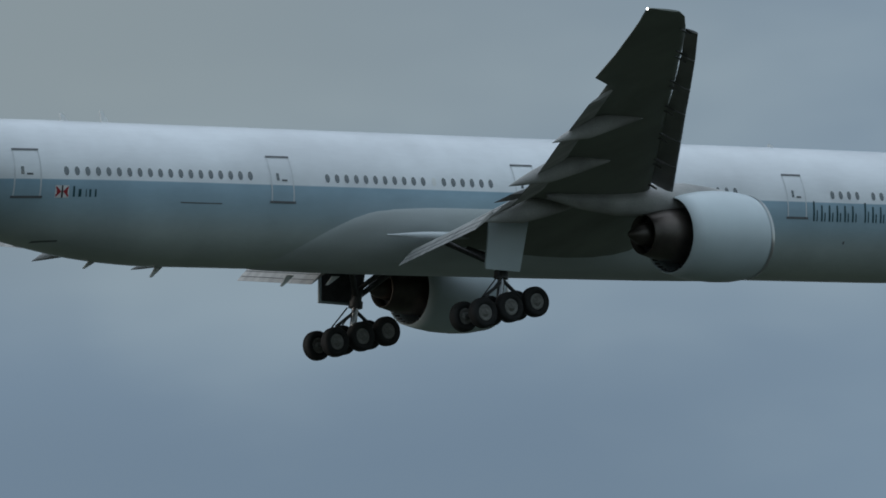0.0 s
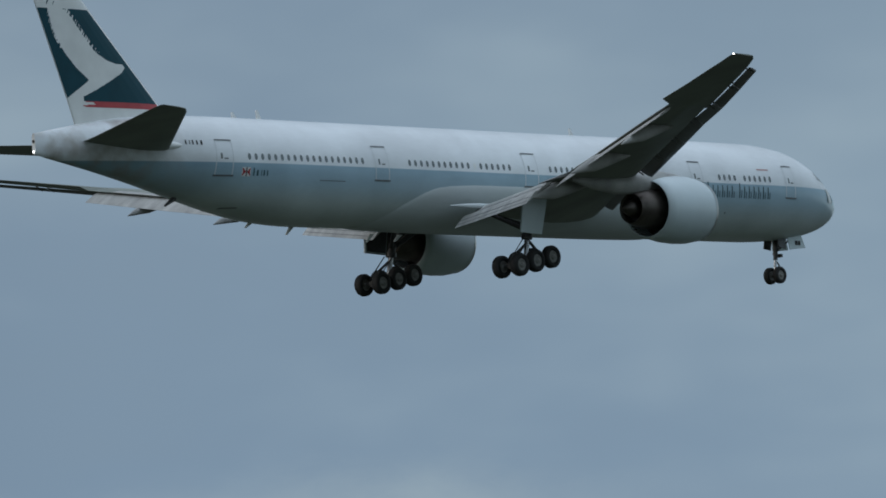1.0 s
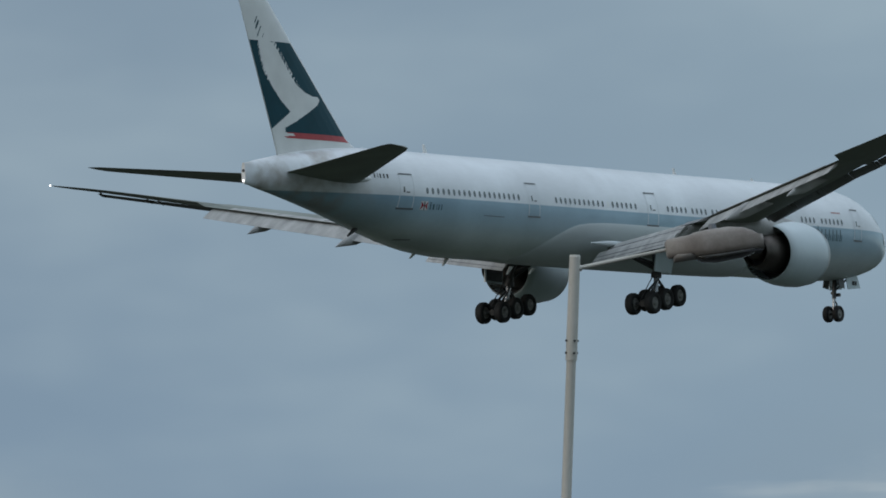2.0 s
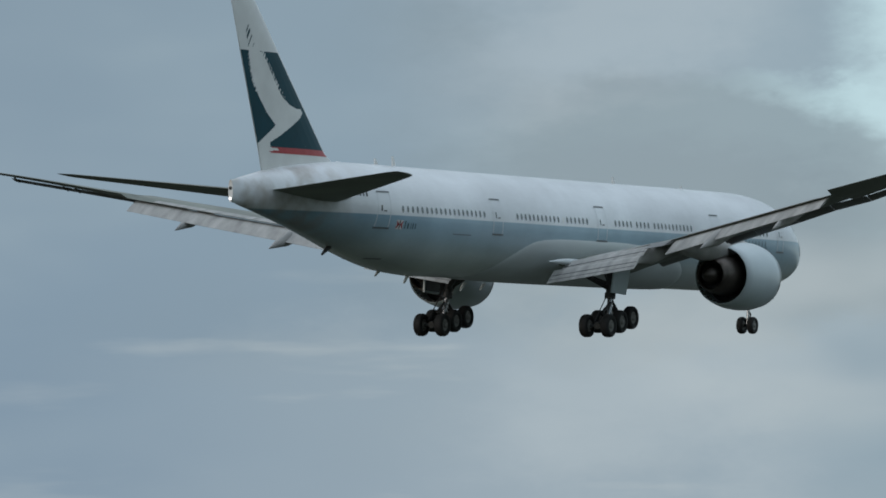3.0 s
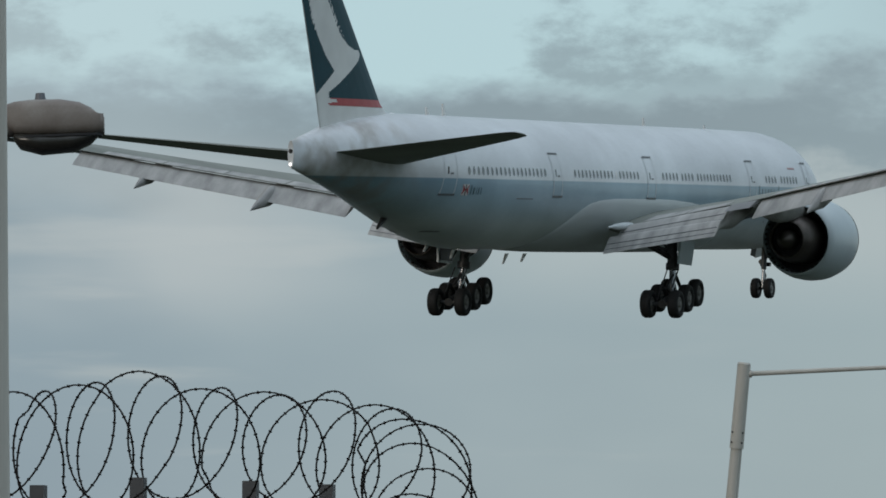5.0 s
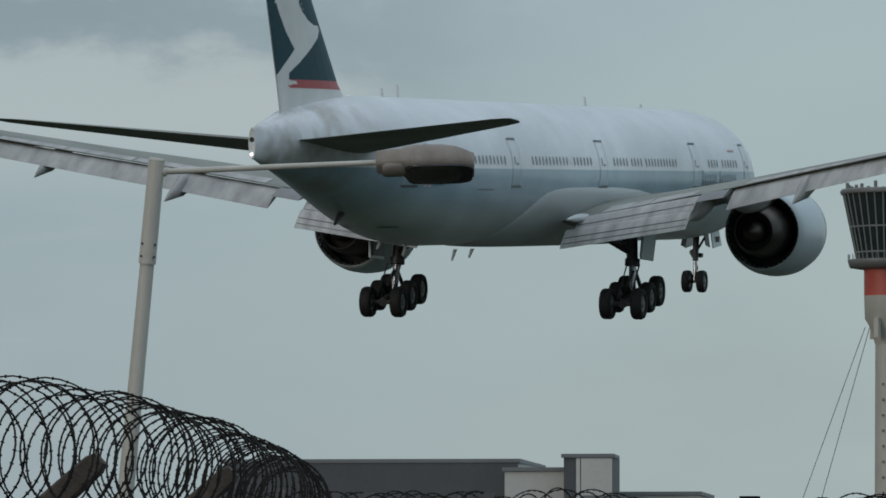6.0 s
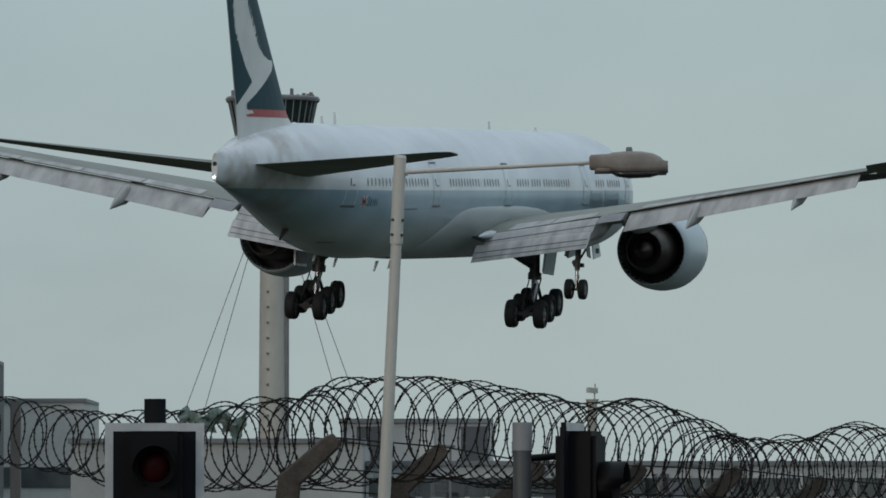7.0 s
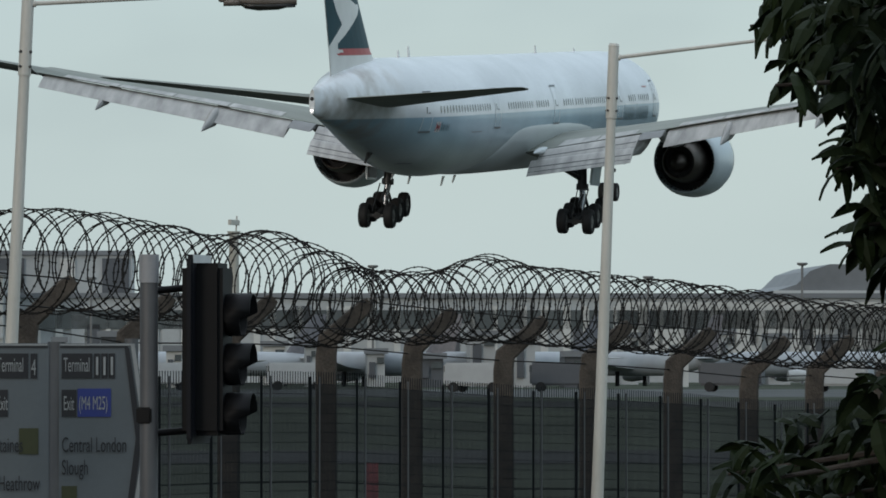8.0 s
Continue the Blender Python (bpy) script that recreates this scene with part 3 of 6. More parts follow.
def build_engine(plane, side):
    y, z, lip, ex = -side * 9.65, -2.55, 26.35, 31.0
    eng = part("nacelle", turned([(-lip - 0.9, 1.42), (-lip - 0.35, 1.5), (-lip - 0.08, 1.6), (-lip, 1.7), (-lip - 0.12, 1.8), (-lip - 0.5, 1.9), (-lip - 1.3, 2.02), (-lip - 2.2, 2.04), (-lip - 3.2, 1.98), (-lip - 4.0, 1.85), (-ex, 1.7), (-ex, 1.66), (-lip - 3.9, 1.7), (-lip - 3.1, 1.68)], 48, at=(0, y, z)), M_NACELLE, plane, "pale blue-grey engine nacelle")
    part("intake_lip", turned([(-lip - 0.34, 1.505), (-lip - 0.06, 1.6), (-lip + 0.012, 1.7), (-lip - 0.1, 1.815), (-lip - 0.3, 1.875)], 48, at=(0, y, z)), M_METAL, eng, "bare metal intake lip")
    # near-black fan and duct closures stand for the shaded depth behind them
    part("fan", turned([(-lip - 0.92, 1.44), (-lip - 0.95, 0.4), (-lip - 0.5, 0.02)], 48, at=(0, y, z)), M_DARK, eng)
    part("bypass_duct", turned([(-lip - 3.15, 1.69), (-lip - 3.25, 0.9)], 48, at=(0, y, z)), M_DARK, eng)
    part("core_cowl", turned([(-lip - 3.05, 1.24), (-ex + 0.2, 1.2), (-ex - 0.7, 1.1), (-ex - 1.5, 0.9), (-ex - 1.55, 0.86), (-ex - 0.9, 0.84)], 40, at=(0, y, z)), M_CORE, eng, "heat-stained metal core cowl")
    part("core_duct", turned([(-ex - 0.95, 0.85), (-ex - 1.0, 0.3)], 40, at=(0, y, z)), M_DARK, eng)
    part("exhaust_plug", turned([(-ex - 0.8, 0.55), (-ex - 1.3, 0.55), (-ex - 1.7, 0.45), (-ex - 2.05, 0.28), (-ex - 2.3, 0.1), (-ex - 2.33, 0.02)], 32, at=(0, y, z)), M_CORE, eng)
    # louvres round the inside of the nozzle
    for k in range(40):
        a = 2 * math.pi * k / 40
        m = Matrix.Translation((-ex + 0.14, y, z)) @ Matrix.Rotation(a, 4, "X") @ Matrix.Translation((0, 0, 1.6))
        bm = box(-0.13, 0.13, -0.035, 0.035, -0.03, 0.012)
        bm.transform(m)
        part("louvre", bm, M_STEEL, eng)
    # pylon
    rings = []
    for x, w, z0, z1 in ((-27.0, 0.1, -0.68, -0.6), (-28.5, 0.32, -1.0, -0.35), (-30.0, 0.42, -1.5, -0.2), (-32.0, 0.45, -1.7, -0.3), (-34.0, 0.42, -1.75, -0.6), (-36.0, 0.3, -1.5, -0.8), (-37.8, 0.05, -1.1, -0.85)):
        rings.append([(x, y + w * math.cos(2 * math.pi * j / 16), (z0 + z1) / 2 + (z1 - z0) / 2 * math.sin(2 * math.pi * j / 16)) for j in range(16)])
    part("pylon", loft(rings), M_FLAP, plane, "pale grey engine pylon")
    return eng


def wheel_meshes(r, w):
    """Tyre and hub meshes about the y axis."""
    prof = [(-w * 0.30, r * 0.52), (-w * 0.46, r * 0.6), (-w * 0.5, r * 0.78), (-w * 0.45, r * 0.92), (-w * 0.3, r * 0.985), (-w * 0.1, r), (0, r * 0.985), (w * 0.1, r), (w * 0.3, r * 0.985), (w * 0.45, r * 0.92), (w * 0.5, r * 0.78), (w * 0.46, r * 0.6), (w * 0.30, r * 0.52)]
    tyre = turned(prof, 32, "Y")
    hub = turned([(-w * 0.32, r * 0.54), (-w * 0.4, r * 0.45), (-w * 0.28, r * 0.36), (-w * 0.28, r * 0.24), (-w * 0.44, r * 0.2), (-w * 0.46, 0.01), (w * 0.46, 0.01), (w * 0.44, r * 0.2), (w * 0.28, r * 0.24), (w * 0.28, r * 0.36), (w * 0.4, r * 0.45), (w * 0.32, r * 0.54)], 24, "Y")
    for bm in (tyre, hub):
        bmesh.ops.recalc_face_normals(bm, faces=bm.faces)
    out = []
    for nm, bm, mat in (("tyre", tyre, M_RUBBER), ("hub", hub, M_HUB)):
        me = bpy.data.meshes.new(nm)
        bm.to_mesh(me)
        bm.free()
        me.materials.append(mat)
        out.append(me)
    return out


def add_wheel(plane, meshes, at):
    tyre = new("wheel", meshes[0])
    tyre.parent, tyre.location = plane, at
    tagged(tyre, "black rubber tyre on a metal hub")
    hub = new("hub", meshes[1])
    hub.parent = tyre


def build_gear(plane):
    before = set(plane.children)
    mesh = wheel_meshes(0.68, 0.52)
    for side in (1, -1):
        yc = -side * 5.49
        for a, z in ((36.42, -5.17), (37.88, -5.43), (39.34, -5.7)):
            for dy in (-0.7, 0.7):
                add_wheel(plane, mesh, (-a, yc + dy, z))
            part("axle", strut((-a, yc - 0.6, z), (-a, yc + 0.6, z), 0.11), M_STEEL, plane)
        bm = strut((-36.3, yc, -5.13), (-39.45, yc, -5.7), 0.2)
        part("bogie_beam", bm, M_STEEL, plane)
        top = (-37.2, yc + side * 0.25, -1.6)
        foot = (-37.88, yc, -5.35)
        leg = part("main_leg", strut(top, (-37.6, yc + side * 0.08, -3.9), 0.27, 0.25), M_STEEL, plane, "grey steel landing gear leg")
        part("oleo", strut((-37.58, yc + side * 0.08, -3.85), foot, 0.16), M_CHROME, leg, "dull chrome shock strut")
        part("collar", strut((-37.57, yc + side * 0.08, -3.75), (-37.62, yc + side * 0.08, -4.05), 0.33), M_STEEL, leg)
        for p, q, r in (((-37.5, yc, -3.6), (-35.6, yc + side * 1.6, -2.0), 0.13), ((-37.5, yc, -3.6), (-39.2, yc + side * 2.0, -2.2), 0.13), ((-37.5, yc, -3.3), (-37.4, yc + side * 2.6, -2.4), 0.12),
                        ((-37.75, yc, -4.3), (-38.7, yc, -4.9), 0.08), ((-38.7, yc, -4.9), (-38.0, yc, -5.3), 0.08), ((-37.65, yc, -4.1), (-36.6, yc, -4.95), 0.09), ((-37.8, yc - side * 0.3, -4.0), (-39.3, yc - side * 0.3, -5.45), 0.035),
                        ((-37.7, yc + side * 0.3, -4.0), (-39.2, yc + side * 0.3, -5.5), 0.03)):
            part("brace", strut(p, q, r, n=8), M_STEEL, leg)
        # large leg door, outboard
        part("gear_door", plate([(-36.6, yc - side * 0.85, -1.5), (-38.8, yc - side * 0.85, -1.5), (-39.1, yc - side * 0.72, -3.75), (-37.2, yc - side * 0.72, -3.85)], 0.09, (0, 1, 0.1)), M_NACELLE, plane, "pale grey landing gear door")
        part("door_liner", plate([(-36.75, yc - side * 0.77, -1.6), (-38.7, yc - side * 0.77, -1.6), (-38.95, yc - side * 0.64, -3.65), (-37.3, yc - side * 0.64, -3.72)], 0.05, (0, 1, 0.1)), M_STEEL, plane)
    for ob in plane.children:
        if ob not in before:
            ob.location.x += 0.35
    before = set(plane.children)
    # nose gear
    mesh = wheel_meshes(0.54, 0.38)
    for dy in (-0.37, 0.37):
        add_wheel(plane, mesh, (-6.1, dy, -5.15))
    leg = part("nose_leg", strut((-5.75, 0, -2.6), (-5.95, 0, -4.15), 0.16, 0.14), M_STEEL, plane, "grey nose landing gear leg")
    part("oleo", strut((-5.95, 0, -4.1), (-6.1, 0, -5.15), 0.095), M_CHROME, leg)
    part("axle", strut((-6.1, -0.35, -5.15), (-6.1, 0.35, -5.15), 0.08), M_STEEL, leg)
    for p, q, r in (((-5.9, 0.1, -3.6), (-4.4, 0.25, -2.7), 0.06), ((-5.9, -0.1, -3.6), (-4.4, -0.25, -2.7), 0.06), ((-5.95, 0, -4.15), (-5.6, 0, -4.5), 0.05), ((-5.6, 0, -4.5), (-6.05, 0, -4.95), 0.05)):
        part("brace", strut(p, q, r, n=8), M_STEEL, leg)
    part("taxi_light", turned([(-0.08, 0.02), (-0.08, 0.11), (0.06, 0.15), (0.08, 0.02)], 14, at=(-5.7, 0.24, -3.75)), M_HUB, leg)
    part("steering_box", box(-5.75, -5.5, -0.28, 0.28, -4.0, -3.78, bevel=0.03), M_STEEL, leg)
    for side in (1, -1):
        dr = part("nose_door", plate([(-4.0, -side * 0.62, -2.6), (-5.4, -side * 0.62, -2.75), (-5.3, -side * 0.7, -3.55), (-3.7, -side * 0.7, -3.42)], 0.05, (0, 1, 0)), M_NACELLE, plane, "pale nose gear door with dark marks")
        for k in range(2):
            part("marking", box(-4.72 + 0.3 * k, -4.52 + 0.3 * k, -side * 0.73 - 0.012, -side * 0.73 + 0.012, -3.25, -2.98), M_INK, dr)
        part("nose_door", plate([(-5.55, -side * 0.5, -2.75), (-6.3, -side * 0.5, -2.8), (-6.3, -side * 0.62, -3.4), (-5.6, -side * 0.62, -3.5)], 0.05, (0, 1, 0)), M_STEEL, plane)
    for ob in plane.children:
        if ob not in before:
            ob.location.x -= 0.75


def in_poly(x, y, poly):
    hit = False
    for (x0, y0), (x1, y1) in zip(poly, poly[1:] + poly[:1]):
        if (y0 > y) != (y1 > y) and x < (x1 - x0) * (y - y0) / (y1 - y0) + x0:
            hit = not hit
    return hit


def fin_y(aft, z):
    le, te = interp(z, FIN, 1), interp(z, FIN, 2)
    u = min(1, max(0, (aft - le) / (te - le)))
    return float(np.interp(u, [q[0] for q in FOIL[:13]], [q[1] for q in FOIL[:13]])) * 0.1 * (te - le)


def build_fin(plane):
    rings = [[(-(le + (te - le) * x), (t if t >= 0 else t / 0.75) * 0.1 * (te - le) * k, z) for x, t in FOIL] for z, le, te, k in FIN]
    fin = part("fin", loft(rings), M_FINWHITE, plane, "white tail fin with a teal panel")
    part("fin_cap", turned([(-61.4, 0.01), (-61.0, 0.1), (-60.2, 0.06), (-59.3, 0.01)], 10, at=(0, 0, 3.02)), M_FINWHITE, fin)
    # the emblem: a white sweeping brush stroke, as (aft, z)
    stroke = [(71.58, 10.28), (71.70, 9.85), (71.37, 8.80), (71.15, 7.95), (70.77, 7.12), (70.17, 6.30), (69.37, 5.49), (68.46, 4.82), (70.12, 3.74), (69.33, 3.70), (67.96, 4.28), (66.69, 4.90), (65.84, 5.34), (65.56, 5.64), (65.70, 5.80), (66.24, 5.81), (67.06, 6.01), (67.84, 6.40), (68.38, 6.90), (68.98, 7.58), (69.52, 8.26), (70.08, 8.76), (70.66, 8.91), (71.09, 9.60), (71.52, 10.29)]
    le_in = lambda z: interp(z, FIN, 1) + 0.32
    te_in = lambda z: interp(z, FIN, 2) - 0.06
    rng = random.Random(4)
    streak = [rng.random() for _ in range(60)]
    for side in (1, -1):
        sets = {"teal": bmesh.new(), "stroke": bmesh.new(), "red": bmesh.new()}
        nz, na = 150, 110
        for j in range(nz):
            z0, z1 = 3.15 + (10.3 - 3.15) * j / nz, 3.15 + (10.3 - 3.15) * (j + 1) / nz
            zm = (z0 + z1) / 2
            a0, a1 = le_in(zm), te_in(zm)
            for i in range(na):
                b0, b1 = a0 + (a1 - a0) * i / na, a0 + (a1 - a0) * (i + 1) / na
                am = (b0 + b1) / 2
                key = None
                inside = in_poly(am, zm, stroke)
                # dry bristle streaks at the upper edge of the stroke
                across = am + 0.55 * zm
                bristle = streak[int(across * 26) % 60]
                if zm > 8.82:
                    if inside and bristle > 0.45 and 9.0 < zm < 10.2:
                        key = "teal" if bristle > 0.8 else None
                elif zm > 3.62:
                    key = "stroke" if inside else "teal"
                    if not inside and zm > 6.4 and bristle > 0.55 and (in_poly(am + 0.22, zm - 0.06, stroke) or in_poly(am - 0.12, zm, stroke)):
                        key = "stroke"
                    if key == "teal" and am > 68.9 and zm < 3.76 + (70.2 - am) * 0.1:
                        key = None
                    if key == "teal" and am > 69.15 and zm < 3.75 + (70.15 - am) * 0.37:
                        key = None
                elif zm > 3.28 and am < 69.0 - 1.8 * streak[j % 60] * 0.6:
                    key = "red"
                if key:
                    bm = sets[key]
                    off = 0.012
                    q = [bm.verts.new((-a, -side * (fin_y(a, z) + off), z)) for a, z in ((b0, z0), (b1, z0), (b1, z1), (b0, z1))]
                    bm.faces.new(q if side > 0 else q[::-1])
        for key, mat, nm, lab in (("teal", M_TEAL, "tail_panel", "dark teal painted panel"), ("stroke", M_FINWHITE, "tail_emblem", "white sweeping brush stroke"), ("red", M_RED, "red_stripe", "thin red stripe")):
            bm = sets[key]
            bmesh.ops.remove_doubles(bm, verts=bm.verts, dist=0.002)
            part(nm, bm, mat, fin, lab)


def build_markings(plane, side):
    # airline titles as slender plain bars of their size
    x = 16.6
    for tall in (1, 0, 0, 0, 0, 0, None, 1, 0, 0, 0, 0, 0, 0):
        if tall is None:
            x -= 0.3
            continue
        top = 0.2 if tall else 0.02
        for w, z0, z1 in ((0.1, -0.72, top), (0.07, -0.72, -0.72 + 0.55 * (top + 0.72))):
            part("title_bar", skin_patch(x, x - w, z0, z1, side, 0.012, 1, 5), M_TITLE, plane)
            x -= w + 0.11
        x -= 0.1
    part("route_badge", skin_patch(11.2, 10.0, 1.08, 1.17, side, 0.012, 3, 2), M_PINK, plane)
    # owner's flag and bars
    flag = part("flag", skin_patch(58.85, 58.2, -0.62, -0.1, side, 0.012, 3, 3), M_FLAGWHITE, plane, "small red and white flag")
    for s in (1, -1):
        bm = bmesh.new()
        c = 58.52
        v = [bm.verts.new(on_body(c + s * a, z, side, 0.02)) for a, z in ((0.04, -0.36), (0.3, -0.12), (0.3, -0.6))]
        f = bm.faces.new(v)
        f.normal_update()
        if f.normal.y * side > 0:
            f.normal_flip()
        part("flag_wedge", bm, M_FLAGRED, flag)
    part("flag_bar", skin_patch(58.56, 58.48, -0.61, -0.11, side, 0.024, 1, 3), M_INK, flag)
    x = 58.0
    for w, h in ((0.2, 0.44), (0.28, 0.32), (0.1, 0.32), (0.2, 0.32), (0.18, 0.32)):
        part("title_bar", skin_patch(x, x - w * 0.5, -0.57, -0.57 + h, side, 0.012, 1, 2), M_TITLE, plane)
        x -= w + 0.07
    x = 63.0
    for w in (0.2, 0.1, 0.2, 0.2, 0.25):
        part("registration_bar", skin_patch(x, x - w * 0.6, 1.12, 1.38, side, 0.012, 1, 2), M_INK, plane)
        x -= w + 0.11
    # nose badge and windscreen
    part("nose_badge", skin_patch(2.9, 1.7, -0.65, 0.2, side, 0.012, 4, 4), M_TITLE, plane, "teal badge on the nose")
    part("nose_stroke", skin_patch(2.75, 2.2, -0.65, 0.2, side, 0.024, 3, 3, lean=0.25), M_FINWHITE, plane)
    for a0, a1 in ((3.9, 3.3), (3.2, 2.55), (2.45, 1.9)):
        part("windscreen", skin_patch(a0, a1, 0.75 - 0.12 * (3.9 - a0), 1.3 - 0.42 * (3.9 - a0), side, 0.012, 2, 3), M_PANE, plane)
    # service panels, drain masts, streaks
    for a0, a1, z0, z1 in ((52.6, 50.4, -0.75, -0.7), (58.9, 57.9, -2.3, -2.24), (14.5, 14.38, -1.7, -1.58)):
        part("service_panel", skin_patch(a0, a1, z0, z1, side, 0.012, 3, 1), M_PANEL, plane)


def build_plane():
    plane = thing("airliner", "white and pale blue wide-body jet airliner with its landing gear down", "aeroplane")
    st = [-0.2, -0.1, 0, 0.2, 0.4, 0.7, 1, 1.5, 2, 2.5, 3, 3.5, 4, 5, 6, 7, 8, 9, 10] + list(range(12, 50, 2)) + [50 + 0.5 * k for k in range(46)] + [73.0]
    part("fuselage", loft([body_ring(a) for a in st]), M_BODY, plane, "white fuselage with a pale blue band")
    # wing-to-body fairing: a shallow swelling of the lower hull: aft, height of its upper edge, how proud it stands
    fair = [(20, -2.9, 0.08), (21, -2.2, 0.09), (22.5, -1.5, 0.11), (25, -0.95, 0.13), (30, -0.65, 0.14), (36, -0.62, 0.14), (40, -0.68, 0.13), (42, -0.85, 0.12), (43, -1.1, 0.11), (44, -1.5, 0.1), (45, -2.0, 0.08), (46, -2.6, 0.06), (46.6, -2.95, 0.05), (47.5, -3.3, 0.03)]
    rings = []
    for i in range(138):
        a = 20 + 0.2 * i
        edge, proud = smooth_at(a, fair, 1), smooth_at(a, fair, 2)
        top, bot, w = body_at(a)
        zc, h = (top + bot) / 2, (top - bot) / 2
        ring = []
        for k in range(180):
            sn, cs = math.sin(2 * math.pi * k / 180), math.cos(2 * math.pi * k / 180)
            below = edge - (zc + h * cs)
            off = max(-0.3, 0.5 * below) if below < 0 else proud * (1 - math.exp(-below * 0.35 / proud))
            ring.append((-a, (w + off) * sn, zc + (h + off) * cs))
        rings.append(ring)
    part("belly_fairing", loft(rings), M_FAIRING, plane, "pale grey wing-to-body fairing")
    for side in (1, -1):
        rings = []
        for k in range(9):
            u = k / 8
            w = 0.2 * math.sin(math.pi * min(0.98, 0.15 + 0.85 * u)) + 0.03
            rings.append([(-(37 + 5.2 * u), -side * (3.35 + 0.5 * u) + w * math.cos(2 * math.pi * j / 12), -1.9 - 0.12 * u + 0.8 * w * math.sin(2 * math.pi * j / 12)) for j in range(12)])
        part("root_fairing", loft(rings), M_FAIRING, plane)
        build_wing(plane, side)
        build_engine(plane, side)
        stab = part("tailplane", loft([wing_ring(side, *r) for r in STAB]), M_WING, plane, "grey tailplane")
        rings = [[(-(63.2 + 2.2 * k / 6), -side * (2.1 - 0.28 * k / 6) + (0.12 + 0.2 * math.sin(math.pi * k / 6)) * math.cos(2 * math.pi * j / 12), 1.05 + (0.12 + 0.16 * math.sin(math.pi * k / 6)) * math.sin(2 * math.pi * j / 12)) for j in range(12)] for k in range(7)]
        part("tailplane_root", loft(rings), M_FINWHITE, stab)
        for a0, count in WINDOWS:
            for k in range(count):
                a = a0 - 0.525 * k
                part("window", oval_patch(a, 0.52, 0.125, 0.2, side, 0.012), M_PANE, plane)
        part("window_plug", oval_patch(38.85, 0.52, 0.125, 0.2, side, 0.012), M_FINWHITE, plane)
        for a0, a1 in DOORS:
            z0, z1 = -0.56, 1.42
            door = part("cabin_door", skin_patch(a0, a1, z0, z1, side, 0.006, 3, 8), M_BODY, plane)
            for p in ((a0, a0 - 0.07, z0, z1), (a1 + 0.07, a1, z0, z1)):
                part("door_seam", skin_patch(*p, side, 0.011, 1, 8), M_SEAM, door)
            part("door_sill", skin_patch(a0 + 0.08, a1 - 0.08, z0 - 0.08, z0 + 0.02, side, 0.018, 3, 1), M_PANEL, door)
            part("door_lintel", skin_patch(a0, a1, z1 - 0.03, z1 + 0.05, side, 0.03, 3, 1), M_PANEL, door)
            part("door_window", skin_patch(a0 - 0.33, a0 - 0.48, 0.35, 0.68, side, 0.014, 1, 2), M_PANE, door)
            part("door_handle", skin_patch(a0 - 0.6, a0 - 0.9, 0.33, 0.41, side, 0.016, 1, 1), M_PANEL, door)
        build_markings(plane, side)
    build_gear(plane)
    build_fin(plane)
    # blade aerials on the crown and masts on the belly
    for a, h in ((56.3, 0.35), (54.2, 0.55), (26.0, 0.42), (16.5, 0.2)):
        part("aerial", plate([(-a - 0.22, 0, 3.05), (-a + 0.2, 0, 3.05), (-a - 0.12, 0, 3.1 + h), (-a - 0.28, 0, 3.1 + h)], 0.05, (0, 1, 0)), M_FINWHITE, plane)
    for a, h in ((55.0, 0.25), (51.5, 0.42), (44.5, 0.4), (42.0, 0.3)):
        zb = max(body_at(a)[1], -9) if a > 47 else -3.4
        part("drain_mast", plate([(-a + 0.3, 0.5, zb + 0.1), (-a - 0.12, 0.5, zb + 0.1), (-a - 0.5, 0.5, zb - h), (-a - 0.36, 0.5, zb - h)], 0.06, (0, 1, 0)), M_FINWHITE, plane)
    part("tail_skid", strut((-61.8, 0, -1.7), (-62.6, 0, -2.15), 0.16, 0.06), M_STEEL, plane)
    lamp = bmesh.new()
    bmesh.ops.create_icosphere(lamp, subdivisions=2, radius=0.055, matrix=Matrix.Translation((-73.05, 0, 0.62)))
    part("tail_light", lamp, M_LAMP, plane, "lit white tail light")
    part("apu_exhaust", turned([(-73.02, 0.1), (-72.6, 0.1)], 16, at=(0, 0, 1.2), caps=True), M_DARK, plane)
    return plane


airliner = build_plane()


# ---- the road side and the airport behind it ----
STATION = Vector((0, 0, EYE_Z))
AHEAD = Vector((math.cos(radians(14.37)), math.sin(radians(14.37)), 0))
ASIDE = Vector((AHEAD.y, -AHEAD.x, 0))


def spot(b, r, d):
    """A place d metres ahead of the station; b and r are thousandths of d to the right of the datum line and above eye level."""
    return STATION + d * (AHEAD + ASIDE * (b / 1000) + Vector((0, 0, r / 1000)))


def build_ground():
    bm = bmesh.new()
    bmesh.ops.create_grid(bm, x_segments=40, y_segments=40, size=4500)
    tagged(part("ground", bm, M_GROUND), "flat dark green airfield grass with pale taxiway strips", "ground", kind="structure")
    bm = bmesh.new()
    a, b = AHEAD, ASIDE
    v = [bm.verts.new(a * x + b * y + Vector((0, 0, 0.02))) for x, y in ((-160, -60), (-160, 26), (46, 26), (38, -60))]
    bm.faces.new(v)
    tagged(part("road", bm, M_TARMAC), "worn grey tarmac road surface", "road", kind="structure")
    for d, w, mat in ((150, 22, M_TARMAC), (330, 45, M_TARMAC), (420, 110, M_CONCRETE)):
        bm = bmesh.new()
        v = [bm.verts.new(a * x + b * y + Vector((0, 0, 0.02))) for x, y in ((d, -900), (d, 900), (d + w, 900), (d + w, -900))]
        bm.faces.new(v)
        tagged(part("taxiway", bm, mat), "pale grey taxiway pavement strip", "taxiway", kind="structure")


build_ground()


